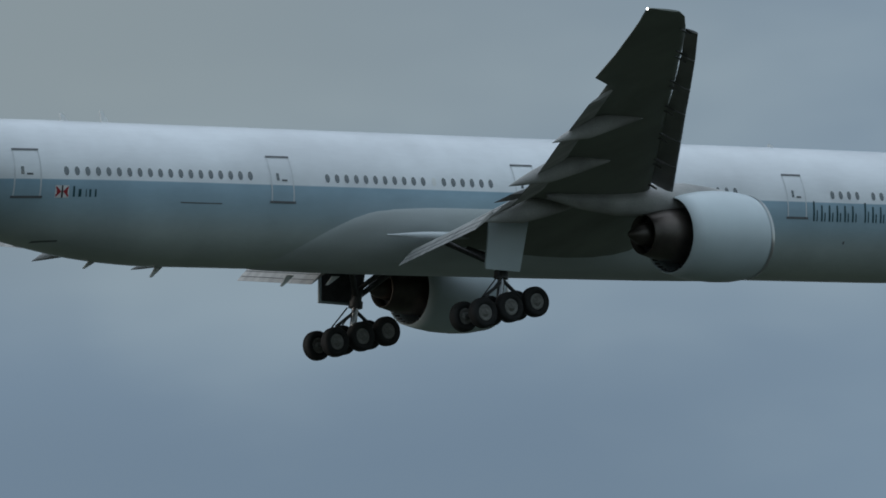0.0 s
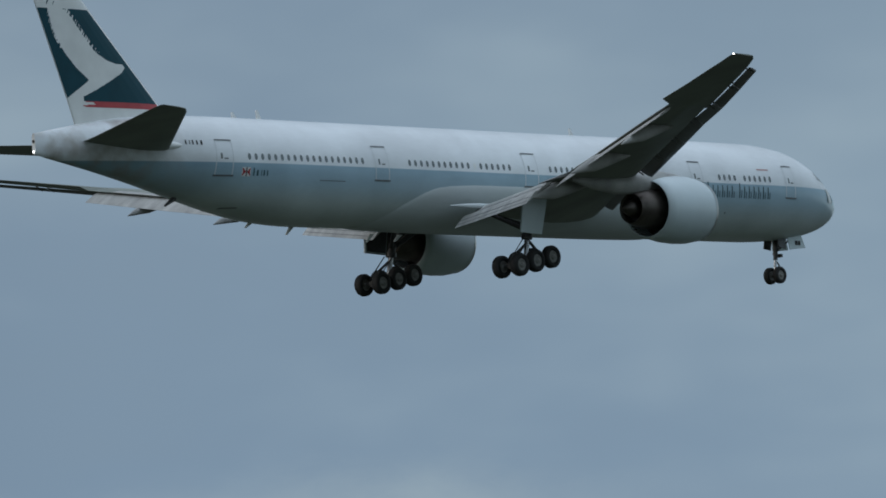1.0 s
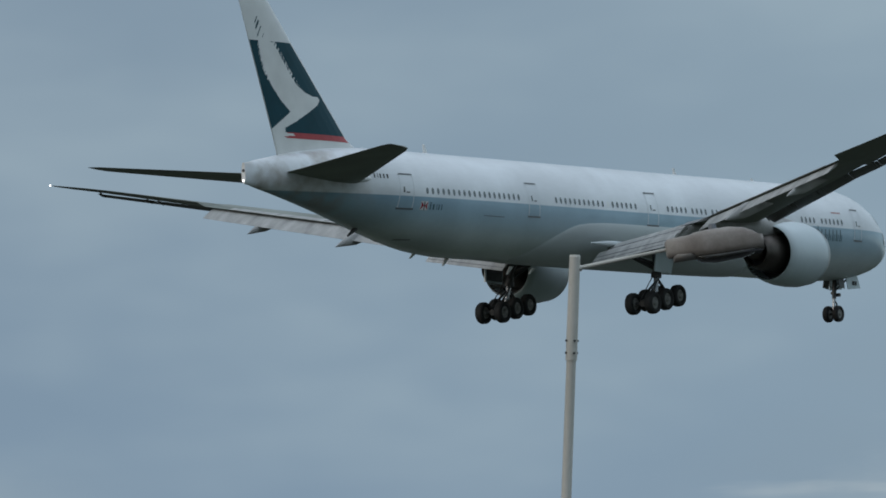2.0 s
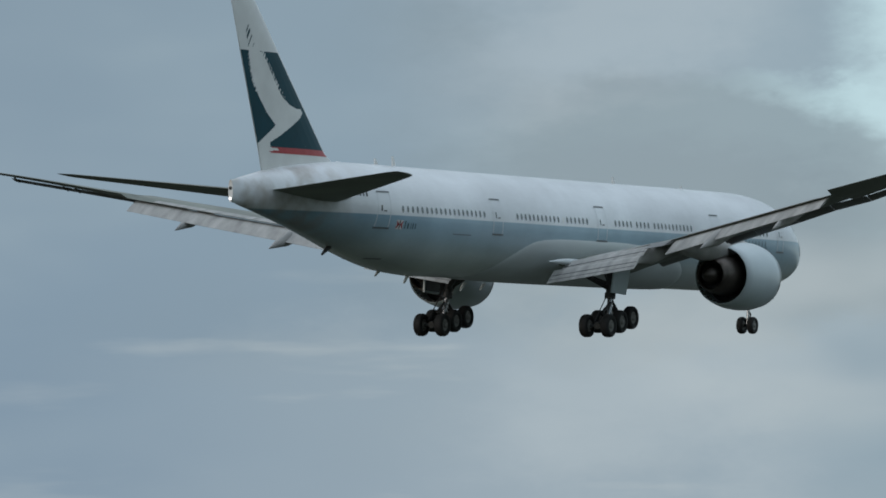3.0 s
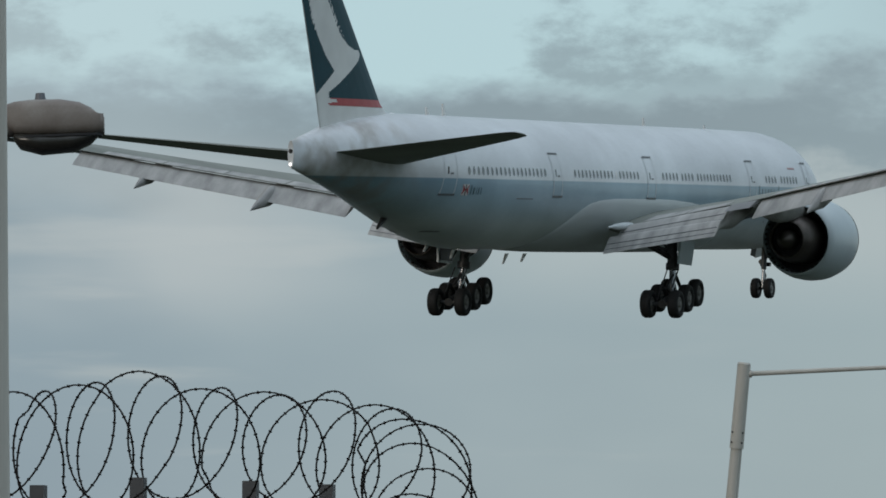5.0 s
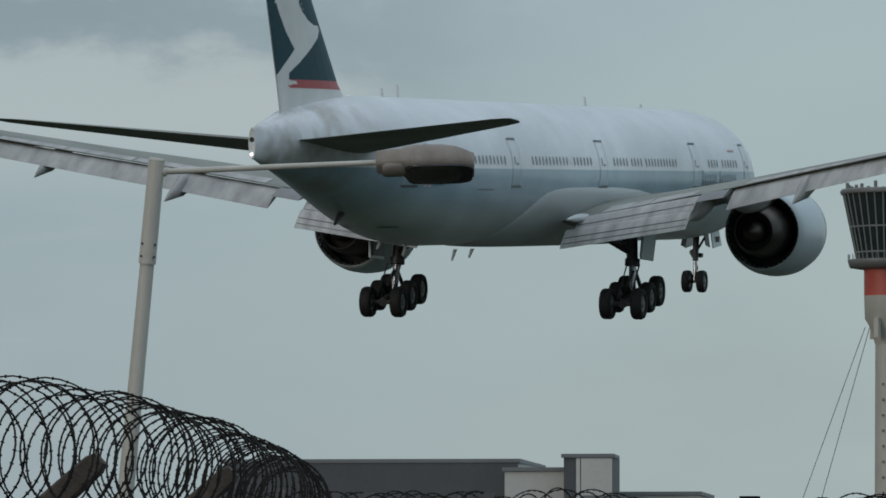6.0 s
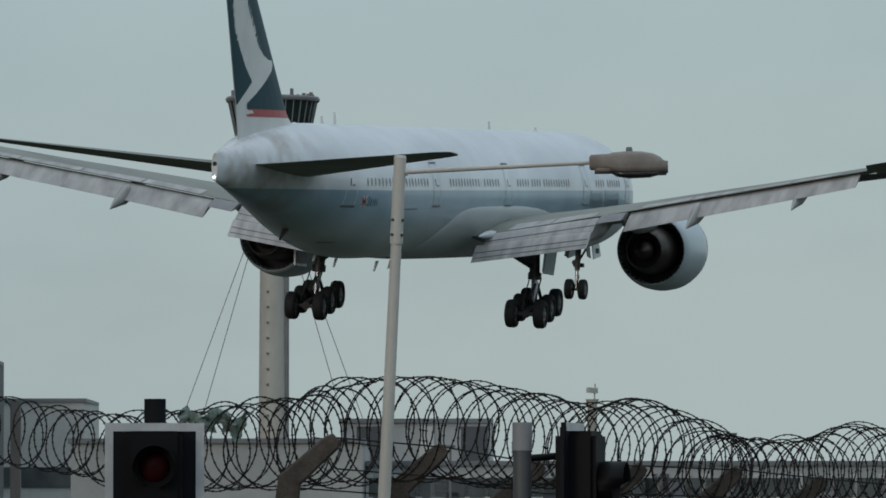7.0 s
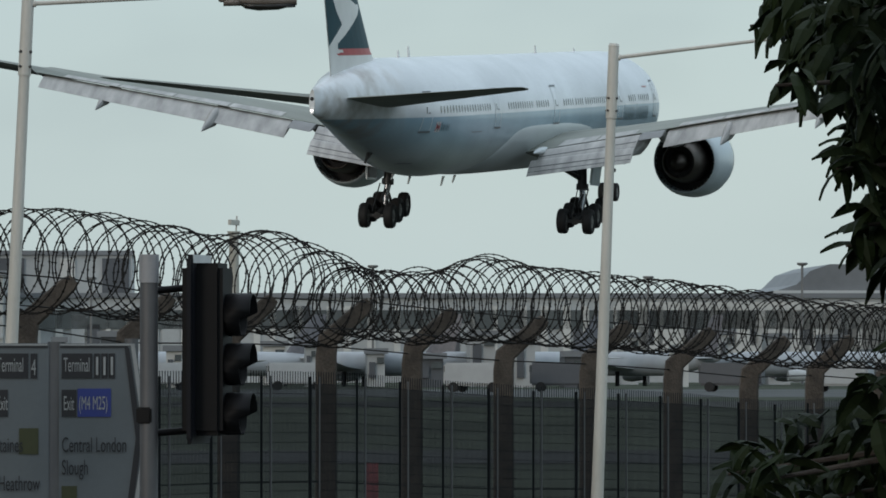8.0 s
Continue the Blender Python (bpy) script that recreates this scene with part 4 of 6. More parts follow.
def lamp_post(foot, top, arm_end, radius, label, deep=0.6, roll=0.0, size=1.0):
    """A street lamp: a leaning two-stage post, a thin arm and a lantern on its end."""
    top, arm_end = Vector(top), Vector(arm_end)
    foot = Vector(foot)
    foot.z = 0
    lamp = thing("street_lamp", label, "street lamp", "street lamps")
    lamp.location = foot
    top, arm_end, zero = top - foot, arm_end - foot, Vector((0, 0, 0))
    axis = (top - zero).normalized()
    joint = top - axis * 0.78 * size
    part("post", strut(zero, joint + axis * 0.02, radius * 1.35, radius * 0.92, 16), M_POST, lamp)
    head = part("sleeve", strut(joint, top + axis * 0.06, radius * 1.12, radius * 1.05, 16), M_POST, lamp)
    part("cap", strut(top + axis * 0.055, top + axis * 0.075, radius * 1.12, radius * 0.9, 16), M_POST, head)
    side = axis.orthogonal().normalized()
    for k in range(4):
        for up in (0.06, 0.16):
            q = Matrix.Rotation(radians(90 * k + 20), 3, axis) @ side
            part("bolt", strut(joint + axis * up + q * radius * 1.05, joint + axis * up + q * (radius * 1.05 + 0.012), 0.01, n=6), M_STEEL, head)
    part("arm", strut(top - axis * 0.04, arm_end, radius * 0.42, radius * 0.34, 10), M_POST, lamp)
    part("arm_collar", strut(top - axis * 0.04, top - axis * 0.04 + (arm_end - top).normalized() * (radius * 1.4), radius * 0.62, n=10), M_POST, lamp)
    # lantern: a long rounded housing with a bowl below and a light cell on top
    d = (arm_end - top).normalized()
    wide = d.cross(Vector((0, 0, 1))).normalized()
    up = wide.cross(d)
    wide, up = (Matrix.Rotation(radians(roll), 3, d) @ v for v in (wide, up))
    rings, bowl = [], []
    for u, w, h, dn in ((0, 0.06, 0.06, 0.06), (0.015, 0.09, 0.08, 0.075), (0.2, 0.11, 0.088, 0.08), (0.24, 0.135, 0.1, 0.1), (0.34, 0.15, 0.108, 0.115), (0.52, 0.155, 0.105, 0.12), (0.64, 0.15, 0.082, 0.12), (0.71, 0.145, 0.045, 0.12), (0.76, 0.135, -0.005, 0.12), (0.785, 0.12, -0.05, 0.118)):
        u, w, h, dn = (size * v for v in (u, w, h, dn))
        c = arm_end + d * u
        ring = []
        for j in range(20):
            cx, sx = math.cos(2 * math.pi * j / 20), math.sin(2 * math.pi * j / 20)
            cx, sx = math.copysign(abs(cx) ** 0.6, cx), math.copysign(abs(sx) ** 0.6, sx)
            ring.append(c + wide * w * cx + up * ((h if sx > 0 else dn) * sx))
        rings.append(ring)
    body = part("lantern", loft(rings), M_LANTERN, lamp, "weathered grey-brown lamp lantern")
    for u, w, dn in ((0.23, 0.08, 0.05), (0.27, 0.135, 0.1), (0.4, 0.148, 0.135), (0.6, 0.145, 0.125), (0.7, 0.12, 0.085), (0.76, 0.08, 0.03)):
        u, w, dn = (size * v for v in (u, w, dn))
        c = arm_end + d * u - up * 0.085 * size
        bowl.append([c + wide * w * math.cos(2 * math.pi * j / 16) + up * (-dn * deep * (0.5 - 0.5 * math.sin(2 * math.pi * j / 16))) for j in range(16)])
    part("lamp_bowl", loft(bowl), M_BOWL, body, "cloudy lamp bowl")
    # flat near-black plate: the shade of an open underside, painted on
    under = [(size * u, size * w) for u, w in ((0.26, 0.1), (0.3, 0.135), (0.5, 0.145), (0.68, 0.138), (0.74, 0.12), (0.77, 0.09))]
    rim = [arm_end + d * u + wide * w for u, w in under] + [arm_end + d * u - wide * w for u, w in under[::-1]]
    part("underside_shade", plate([q - up * 0.124 * size for q in rim], 0.012, up), M_DARK, body, "dark plate painted as the shaded underside of the lantern")
    box_rings = [(size * u, size * w) for u, w in ((0.05, 0.06), (0.08, 0.09), (0.2, 0.09), (0.23, 0.06))]
    part("gear_box", loft([[arm_end + d * u + wide * w * math.cos(2 * math.pi * j / 12) + up * size * (-0.07 + 0.045 * math.sin(2 * math.pi * j / 12)) for j in range(12)] for u, w in box_rings]), M_LANTERN, body)
    part("light_cell", strut(arm_end + (d * 0.4 + up * 0.085) * size, arm_end + (d * 0.4 + up * 0.15) * size, 0.04 * size, 0.028 * size, 12), M_CELL, body)
    return lamp


LAMP = "leaning grey-painted street lamp with a thin side arm"
lamp_post(spot(-30.2, 0, 45.5), spot(-25.33, 53.4, 45.5), spot(2.67, 53.9, 45.5), 0.039, LAMP, size=0.67)
lamp_post(spot(57.8, 0, 54), spot(61.08, 45.42, 54), spot(88.42, 48.0, 54), 0.041, LAMP, size=0.67)
lamp_post(Vector((48.63, 21.3, -0.00)), Vector((48.51, 20.66, 5.93)), Vector((49.17, 19.03, 5.97)), 0.062, LAMP, 0.5, -27)
lamp_post(Vector((22.33, 16.99, 0.00)), Vector((22.11, 16.42, 5.98)), Vector((22.93, 14.83, 6.06)), 0.05, LAMP, 1.1)
lamp_post(Vector((-12.85, 2.50, 0.00)), Vector((-13.16, 1.44, 8.28)), Vector((-12.66, 0.89, 8.37)), 0.042, LAMP)


def build_mast():
    foot, top = Vector((18.14, 12.01, 0)), Vector((17.58, 11.81, 7.61))
    mast = thing("mast", "thick cream-painted tapered steel mast", "mast")
    mast.location = foot
    axis = (top - foot).normalized()
    prof = [(0.0, 0.2), (1.5, 0.172), (4.0, 0.163), ((top - foot).length, 0.156), (16.0, 0.12)]
    rings = []
    a = axis.orthogonal().normalized()
    b = axis.cross(a)
    for h, r in prof:
        rings.append([axis * h + r * (a * math.cos(2 * math.pi * k / 32) + b * math.sin(2 * math.pi * k / 32)) for k in range(32)])
    part("shaft", loft(rings), M_MAST, mast)
    bm = turned([(0.0, 0.3), (0.05, 0.3), (0.06, 0.22)], 24, "Z", caps=True)
    part("base_flange", bm, M_STEEL, mast)
    part("cap", turned([(15.95, 0.125), (16.06, 0.125), (16.1, 0.08)], 24, "Z", at=tuple(axis * 16 - Vector((0, 0, 16))), caps=True), M_MAST, mast)
    return mast


build_mast()


# ---- the perimeter fence: cranked concrete posts, mesh, and concertina wire ----
CRANKED = [spot(-34.50, 13.33, 48), spot(-18.50, 11.92, 49.5), spot(-4.08, 9.42, 51), spot(10.92, 9.17, 52.5), spot(25.08, 8.58, 54), spot(37.58, 7.25, 55.5), spot(50.92, 6.08, 57), spot(63.42, 5.42, 58.5), spot(75.67, 4.42, 60), spot(86.75, 3.17, 61.5), spot(96.33, 3.33, 63), spot(106.33, 2.42, 64.5), spot(115.50, 1.92, 66)]
STRAIGHT = [spot(-133.67, 20.00, 61), spot(-120.00, 19.50, 60), spot(-106.92, 19.08, 59), spot(-101.67, 19.50, 57.5), spot(-81.67, 18.67, 56)]
NEARER = [Vector((27.61, 14.00, 3.13)), Vector((30.67, 14.42, 3.19)), Vector((34.70, 15.15, 3.24)), Vector((39.62, 16.34, 3.28))]
fence = thing("fence", "grey mesh perimeter fence on cranked concrete posts", "fence")


def build_fence():
    for tip in CRANKED + NEARER:
        bend = tip - ASIDE * 0.35 - Vector((0, 0, 0.33))
        foot = Vector((bend.x, bend.y, -0.1))
        a = (tip - bend).normalized()
        d = a.cross(AHEAD).normalized()
        d = d if d.dot(ASIDE) > 0 else -d
        rings = []
        for c, u, w in ((foot, ASIDE, 0.088), (bend - Vector((0, 0, 0.1)), ASIDE, 0.084), (bend + Vector((0.0, 0, 0.03)) + ASIDE * 0.015, (ASIDE + d).normalized(), 0.084), (tip - a * 0.05, d, 0.064), (tip, d, 0.042)):
            u = Vector(u) if Vector(u).dot(ASIDE) > 0 else -Vector(u)
            rings.append([c + u * w * sx + AHEAD * 0.075 * sy for sx, sy in ((-1, -0.8), (-0.8, -1), (0.8, -1), (1, -0.8), (1, 0.8), (0.8, 1), (-0.8, 1), (-1, 0.8))])
        part("cranked_post", loft(rings, smooth=False), M_CONCPOST, fence, "stained brown-grey concrete post")
    for top in STRAIGHT:
        part("straight_post", loft([[Vector((top.x, top.y, z)) + ASIDE * 0.042 * sx + AHEAD * 0.042 * sy for sx, sy in ((-1, -1), (1, -1), (1, 1), (-1, 1))] for z in (-0.1, top.z)], smooth=False), M_POLE, fence)
    # line wires
    bends = [t - ASIDE * 0.35 - Vector((0, 0, 0.33)) for t in CRANKED]
    for row, dz in ((CRANKED, 0.0), (CRANKED, -0.22), (bends, -0.02), (bends, -1.1)):
        for p, q in zip(row, row[1:]):
            part("line_wire", strut(p + Vector((0, 0, dz)), q + Vector((0, 0, dz)), 0.006, n=5), M_WIRE, fence)
    # close-woven welded mesh on the road side of the posts, bay by bay, with a comb of wire ends along its top
    tops = [t - ASIDE * 0.19 - AHEAD * 0.07 - Vector((0, 0, 0.66)) for t in CRANKED]
    tops = [tops[0] * 2 - tops[1], *tops, tops[-1] * 2 - tops[-2]]
    for p, q in zip(tops, tops[1:]):
        verts, faces = [], []
        run = q - p
        ln = Vector((run.x, run.y, 0)).length
        side = Vector((run.x, run.y, 0)).normalized()

        def wire(a, b, w):
            n0 = len(verts)
            verts.extend((a - w, a + w, b + w, b - w))
            faces.append((n0, n0 + 1, n0 + 2, n0 + 3))

        n = int(ln / 0.0225)
        for k in range(n):
            c = p + run * (k / n)
            wire(Vector((c.x, c.y, 0)), c + Vector((0, 0, 0.1 if k % 2 else 0.0)), side * 0.0075)
        z = 0.0
        while z < 2.4:
            wire(p - Vector((0, 0, z)), q - Vector((0, 0, z)), Vector((0, 0, 0.0022)))
            z += 0.076
        me = bpy.data.meshes.new("mesh_panel")
        me.from_pydata([tuple(v) for v in verts], [], faces)
        me.materials.append(M_MESH)
        ob = new("mesh_panel", me)
        ob.parent = fence
        tagged(ob, kind="stuff")
        for f in (0.12, 0.62):
            c = p + run * f
            part("slim_post", strut((c.x, c.y, -0.1), (c.x, c.y, c.z + 0.06), 0.012, n=8), M_MESH, fence)
            c = c + side * 0.16
            part("slim_post", strut((c.x, c.y, -0.1), (c.x, c.y, c.z + 0.06), 0.008, n=8), M_POLE, fence)


build_fence()


def coil(name, stops, turns_per_m, barbs=True, phase=0.0, seed=1):
    """Concertina wire along stops of (place, radius): overlapping tilted hoops joined into one mesh, with small barbs."""
    rng = random.Random(seed)
    pts = [s[0] for s in stops]
    acc = [0.0]
    for p, q in zip(pts, pts[1:]):
        acc.append(acc[-1] + (q - p).length)
    total = acc[-1]
    n_per = 30
    n = int(total * turns_per_m * n_per)
    whole = thing(name, "dark tangled coil of barbed concertina wire on the fence top", "barbed wire", "wire coils")
    whole.location = pts[0]
    for h in (0, 1):
        prev, verts, faces = None, [], []
        wob = [(rng.uniform(-0.07, 0.07), rng.uniform(0.93, 1.07), rng.uniform(-0.025, 0.025)) for _ in range(n // n_per + 2)]
        for i in range(n + 1):
            s = total * i / n
            k = max(0, min(len(pts) - 2, int(np.searchsorted(acc, s)) - 1))
            f = (s - acc[k]) / (acc[k + 1] - acc[k])
            fs = f * f * (3 - 2 * f)
            c = pts[k].lerp(pts[k + 1], f)
            r = stops[k][1] + (stops[k + 1][1] - stops[k][1]) * fs
            t = (pts[k + 1] - pts[k]).normalized()
            side = t.cross(Vector((0, 0, 1))).normalized()
            turn = i / n_per
            j = int(turn)
            u = turn - j
            w = [wob[j][m] * (1 - u) + wob[j + 1][m] * u for m in range(3)]
            ang = (1 if h == 0 else -1) * 2 * math.pi * turn + phase + h * 1.3
            rr = r * w[1]
            p = c + Vector((0, 0, rr * math.cos(ang) + w[2])) + side * rr * 0.95 * math.sin(ang) + t * (0.06 * math.sin(ang + h) + w[0])
            if prev is not None:
                d = (p - prev).normalized()
                a = d.orthogonal().normalized()
                b = d.cross(a)
                rad = 0.0062
                n0 = len(verts)
                for e in (prev, p):
                    for m in range(4):
                        verts.append(e + a * rad * math.cos(m * math.pi / 2) + b * rad * math.sin(m * math.pi / 2))
                for m in range(4):
                    faces.append((n0 + m, n0 + (m + 1) % 4, n0 + 4 + (m + 1) % 4, n0 + 4 + m))
                if barbs:
                    e = (prev + p) / 2
                    for o in (a, -a, b, -b):
                        n0 = len(verts)
                        tip = e + o.normalized() * 0.0125
                        verts.extend((e + d * 0.009, e - d * 0.009, tip + d * 0.003, tip - d * 0.003))
                        faces.append((n0, n0 + 1, n0 + 3, n0 + 2))
            prev = p
        me = bpy.data.meshes.new("wire_strand")
        me.from_pydata([tuple(v - pts[0]) for v in verts], [], faces)
        me.materials.append(M_WIRE)
        ob = new("wire_strand", me)
        ob.parent = whole
    return whole


coil("wire_coil", [(spot(-68.67, 11.25, 54), 0.3), (spot(-54.50, 11.75, 52), 0.31), (spot(-42.5, 12.50, 49.5), 0.33), (spot(-36.0, 13.6, 49.0), 0.35)], 1.7, seed=4)
coil("wire_coil", [(spot(-40.33, 13.20, 49.5), 0.3), (spot(-32.00, 14.17, 48.8), 0.38), (spot(-18.67, 14.42, 49.5), 0.37), (spot(-2.00, 12.50, 51), 0.34), (spot(3.83, 11.25, 51.5), 0.34), (spot(11.33, 11.25, 52.5), 0.41), (spot(18.83, 8.75, 53.2), 0.36), (spot(23.00, 7.92, 53.8), 0.29)], 4.0, seed=3)
coil("wire_coil", [(spot(20.50, 8.33, 53.4), 0.26), (spot(33.00, 7.92, 54.8), 0.29), (spot(42.17, 9.17, 56), 0.34), (spot(51.33, 7.92, 57), 0.32), (spot(64.67, 6.67, 58.5), 0.31), (spot(76.33, 5.58, 60), 0.31), (spot(84.67, 4.58, 61), 0.31), (spot(93.00, 3.75, 62), 0.29), (spot(109.67, 2.92, 65), 0.31), (spot(122.17, 2.50, 66.5), 0.31)], 4.0, seed=5)
coil("wire_coil", [(spot(-140.33, 15.25, 61.5), 0.27), (spot(-120.00, 15.00, 60), 0.28), (spot(-101.17, 14.58, 57.5), 0.27), (spot(-88.67, 14.58, 56.5), 0.31), (spot(-77.83, 13.58, 55.5), 0.26), (spot(-67.00, 11.58, 54), 0.28)], 2.2, seed=8)
coil("wire_coil", [(Vector((25.71, 13.37, 3.00)), 0.36), (Vector((28.73, 13.89, 3.12)), 0.36), (Vector((30.70, 14.36, 3.17)), 0.34), (Vector((32.21, 14.62, 3.23)), 0.4), (Vector((34.73, 15.05, 3.25)), 0.36), (Vector((37.66, 15.84, 3.24)), 0.34), (Vector((41.53, 16.95, 3.19)), 0.34), (Vector((46.29, 18.56, 3.15)), 0.3)], 2.0, seed=9)
# the stretch of fence further back along the road
BACK = [(Vector((18.38, 15.22, 4.00)), 0.36), (Vector((19.30, 14.54, 3.98)), 0.36), (Vector((20.12, 14.05, 4.05)), 0.35), (Vector((20.61, 13.77, 3.99)), 0.36), (Vector((21.15, 13.38, 3.94)), 0.33), (Vector((21.77, 13.06, 4.02)), 0.36), (Vector((22.52, 12.71, 4.01)), 0.34), (Vector((23.17, 12.53, 4.01)), 0.34), (Vector((23.86, 12.31, 3.92)), 0.36), (Vector((24.45, 12.5, 3.62)), 0.35), (Vector((25.0, 12.8, 3.3)), 0.35), (Vector((25.4, 13.1, 3.08)), 0.35), (Vector((25.71, 13.37, 3.00)), 0.36)]
coil("wire_coil", BACK, 2.2, seed=12)


def build_back_posts():
    f = thing("fence", "plain concrete fence posts carrying barbed wire", "fence")
    for p, r in BACK:
        part("straight_post", loft([[Vector((p.x, p.y, z)) + ASIDE * 0.042 * sx + AHEAD * 0.042 * sy for sx, sy in ((-1, -1), (1, -1), (1, 1), (-1, 1))] for z in (-0.1, p.z - 0.6 * r)], smooth=False), M_POLE, f)


build_back_posts()


# ---- traffic signals and the road sign ----
def signal_head(at, turn, label, lit):
    """A three-lamp head; its local x is right, z is up and -y faces the driver."""
    post = thing("traffic_light", label, "traffic light", "traffic lights")
    post.matrix_basis = at @ Matrix.Rotation(radians(turn), 4, "Z")
    top = 1.09
    board = part("backing_board", box(-0.295, 0.295, 0.0, 0.035, -0.05, top, bevel=0.03), M_BOARD, post, "black board with a white edge")
    edges = ((-0.3, -0.25, -0.05, top), (0.25, 0.3, -0.05, top), (-0.25, 0.25, top - 0.05, top), (-0.25, 0.25, -0.05, 0.0))
    for x0, x1, z0, z1 in edges if lit else edges[2:3]:
        part("white_edge", box(x0, x1, -0.006, 0.0, z0, z1), M_WHITEEDGE, board, "white edge strip")
    case = part("signal_case", box(-0.17, 0.17, -0.16, 0.09, 0.0, 1.04, bevel=0.03), M_BLACK, post)
    for k, (mat, nm) in enumerate(((M_GREEN if lit else M_LENSG, "green_lens"), (M_LENSA, "amber_lens"), (M_LENSR, "red_lens"))):
        z = 0.145 + 0.34 * k if lit else 0.13 + 0.298 * k
        lens = part(nm, turned([(-0.165, 0.094), (-0.185, 0.08), (-0.2, 0.047), (-0.205, 0.005)], 24, "Y", at=(0, 0, z)), mat, case)
        if lit and k == 0:
            part("bulb_spot", turned([(-0.19, 0.058), (-0.206, 0.045), (-0.214, 0.004)], 16, "Y", at=(0.012, 0, z + 0.014)), M_GREENCORE, lens, "bright spot of the lit bulb")
        rings = []
        for y, r in ((-0.16, 0.13), (-0.32, 0.13)):
            rings.append([(r * math.cos(radians(a)), y if a > 0 and a < 180 else y * 0.8, z + r * math.sin(radians(a))) for a in range(-76, 257, 14)])
        bm = loft(rings, close=False, caps=False)
        bmesh.ops.solidify(bm, geom=bm.faces[:], thickness=0.006)
        part("visor", bm, M_BLACK, case)
    return post


def build_signals():
    p = spot((43 - 784) / 12, (735 - 868) / 12, 41)
    place = Matrix.Translation(p) @ Matrix.Rotation(math.atan2(-AHEAD.x, AHEAD.y), 4, "Z")
    one = signal_head(place, 2.5, "black traffic light with a white edge showing green", True)
    part("post", strut((0, 0.2, -p.z), (0, 0.2, 1.2), 0.057, n=16), M_POLE, one)
    part("post_cap", strut((0, 0.2, 1.08), (0, 0.2, 1.24), 0.066, n=16), M_MESH, one)
    p = spot((787 - 784) / 12, (735 - 868) / 12, 41)
    place = Matrix.Translation(p) @ Matrix.Rotation(math.atan2(-AHEAD.x, AHEAD.y), 4, "Z")
    two = signal_head(place, 78, "black traffic light seen side-on with long visors", False)
    pole = thing("signal_pole", "round grey signal pole with a pale cap", "pole")
    base = spot((694 - 784) / 12, 0, 40.9)
    pole.location = (base.x, base.y, 0)
    zt = EYE_Z + (735 - 548) / 12000 * 40.9
    part("shaft", strut((0, 0, 0), (0, 0, zt - 0.16), 0.055, n=18), M_POLE, pole)
    part("cap", strut((0, 0, zt - 0.17), (0, 0, zt), 0.06, n=18), M_CAP, pole)
    off = Vector((p.x - base.x, p.y - base.y, 0))
    for z in (zt - 0.22, zt - 1.08):
        part("bracket", strut((0, 0, z), (off.x * 0.75, off.y * 0.75, z + 0.02), 0.022, n=8), M_BLACK, pole)
    part("clamp", box(-0.065, 0.03, -0.03, 0.065, zt - 1.02, zt - 0.92, bevel=0.01), M_BLACK, pole)


build_signals()


def text_mesh(words, size, mat, parent, x, z, y=-0.012, wide=1.0):
    cu = bpy.data.curves.new("text", "FONT")
    cu.body, cu.size, cu.extrude = words, size, 0.001
    ob = bpy.data.objects.new("lettering", cu)
    scene.collection.objects.link(ob)
    dg = bpy.context.evaluated_depsgraph_get()
    me = bpy.data.meshes.new_from_object(ob.evaluated_get(dg))
    bpy.data.objects.remove(ob)
    me.materials.clear()
    me.materials.append(mat)
    t = new("lettering", me)
    t.parent = parent
    t.matrix_basis = Matrix.Translation((x, y, z)) @ Matrix.Rotation(math.pi / 2, 4, "X") @ Matrix.Diagonal((wide, 1, 1, 1))
    return t


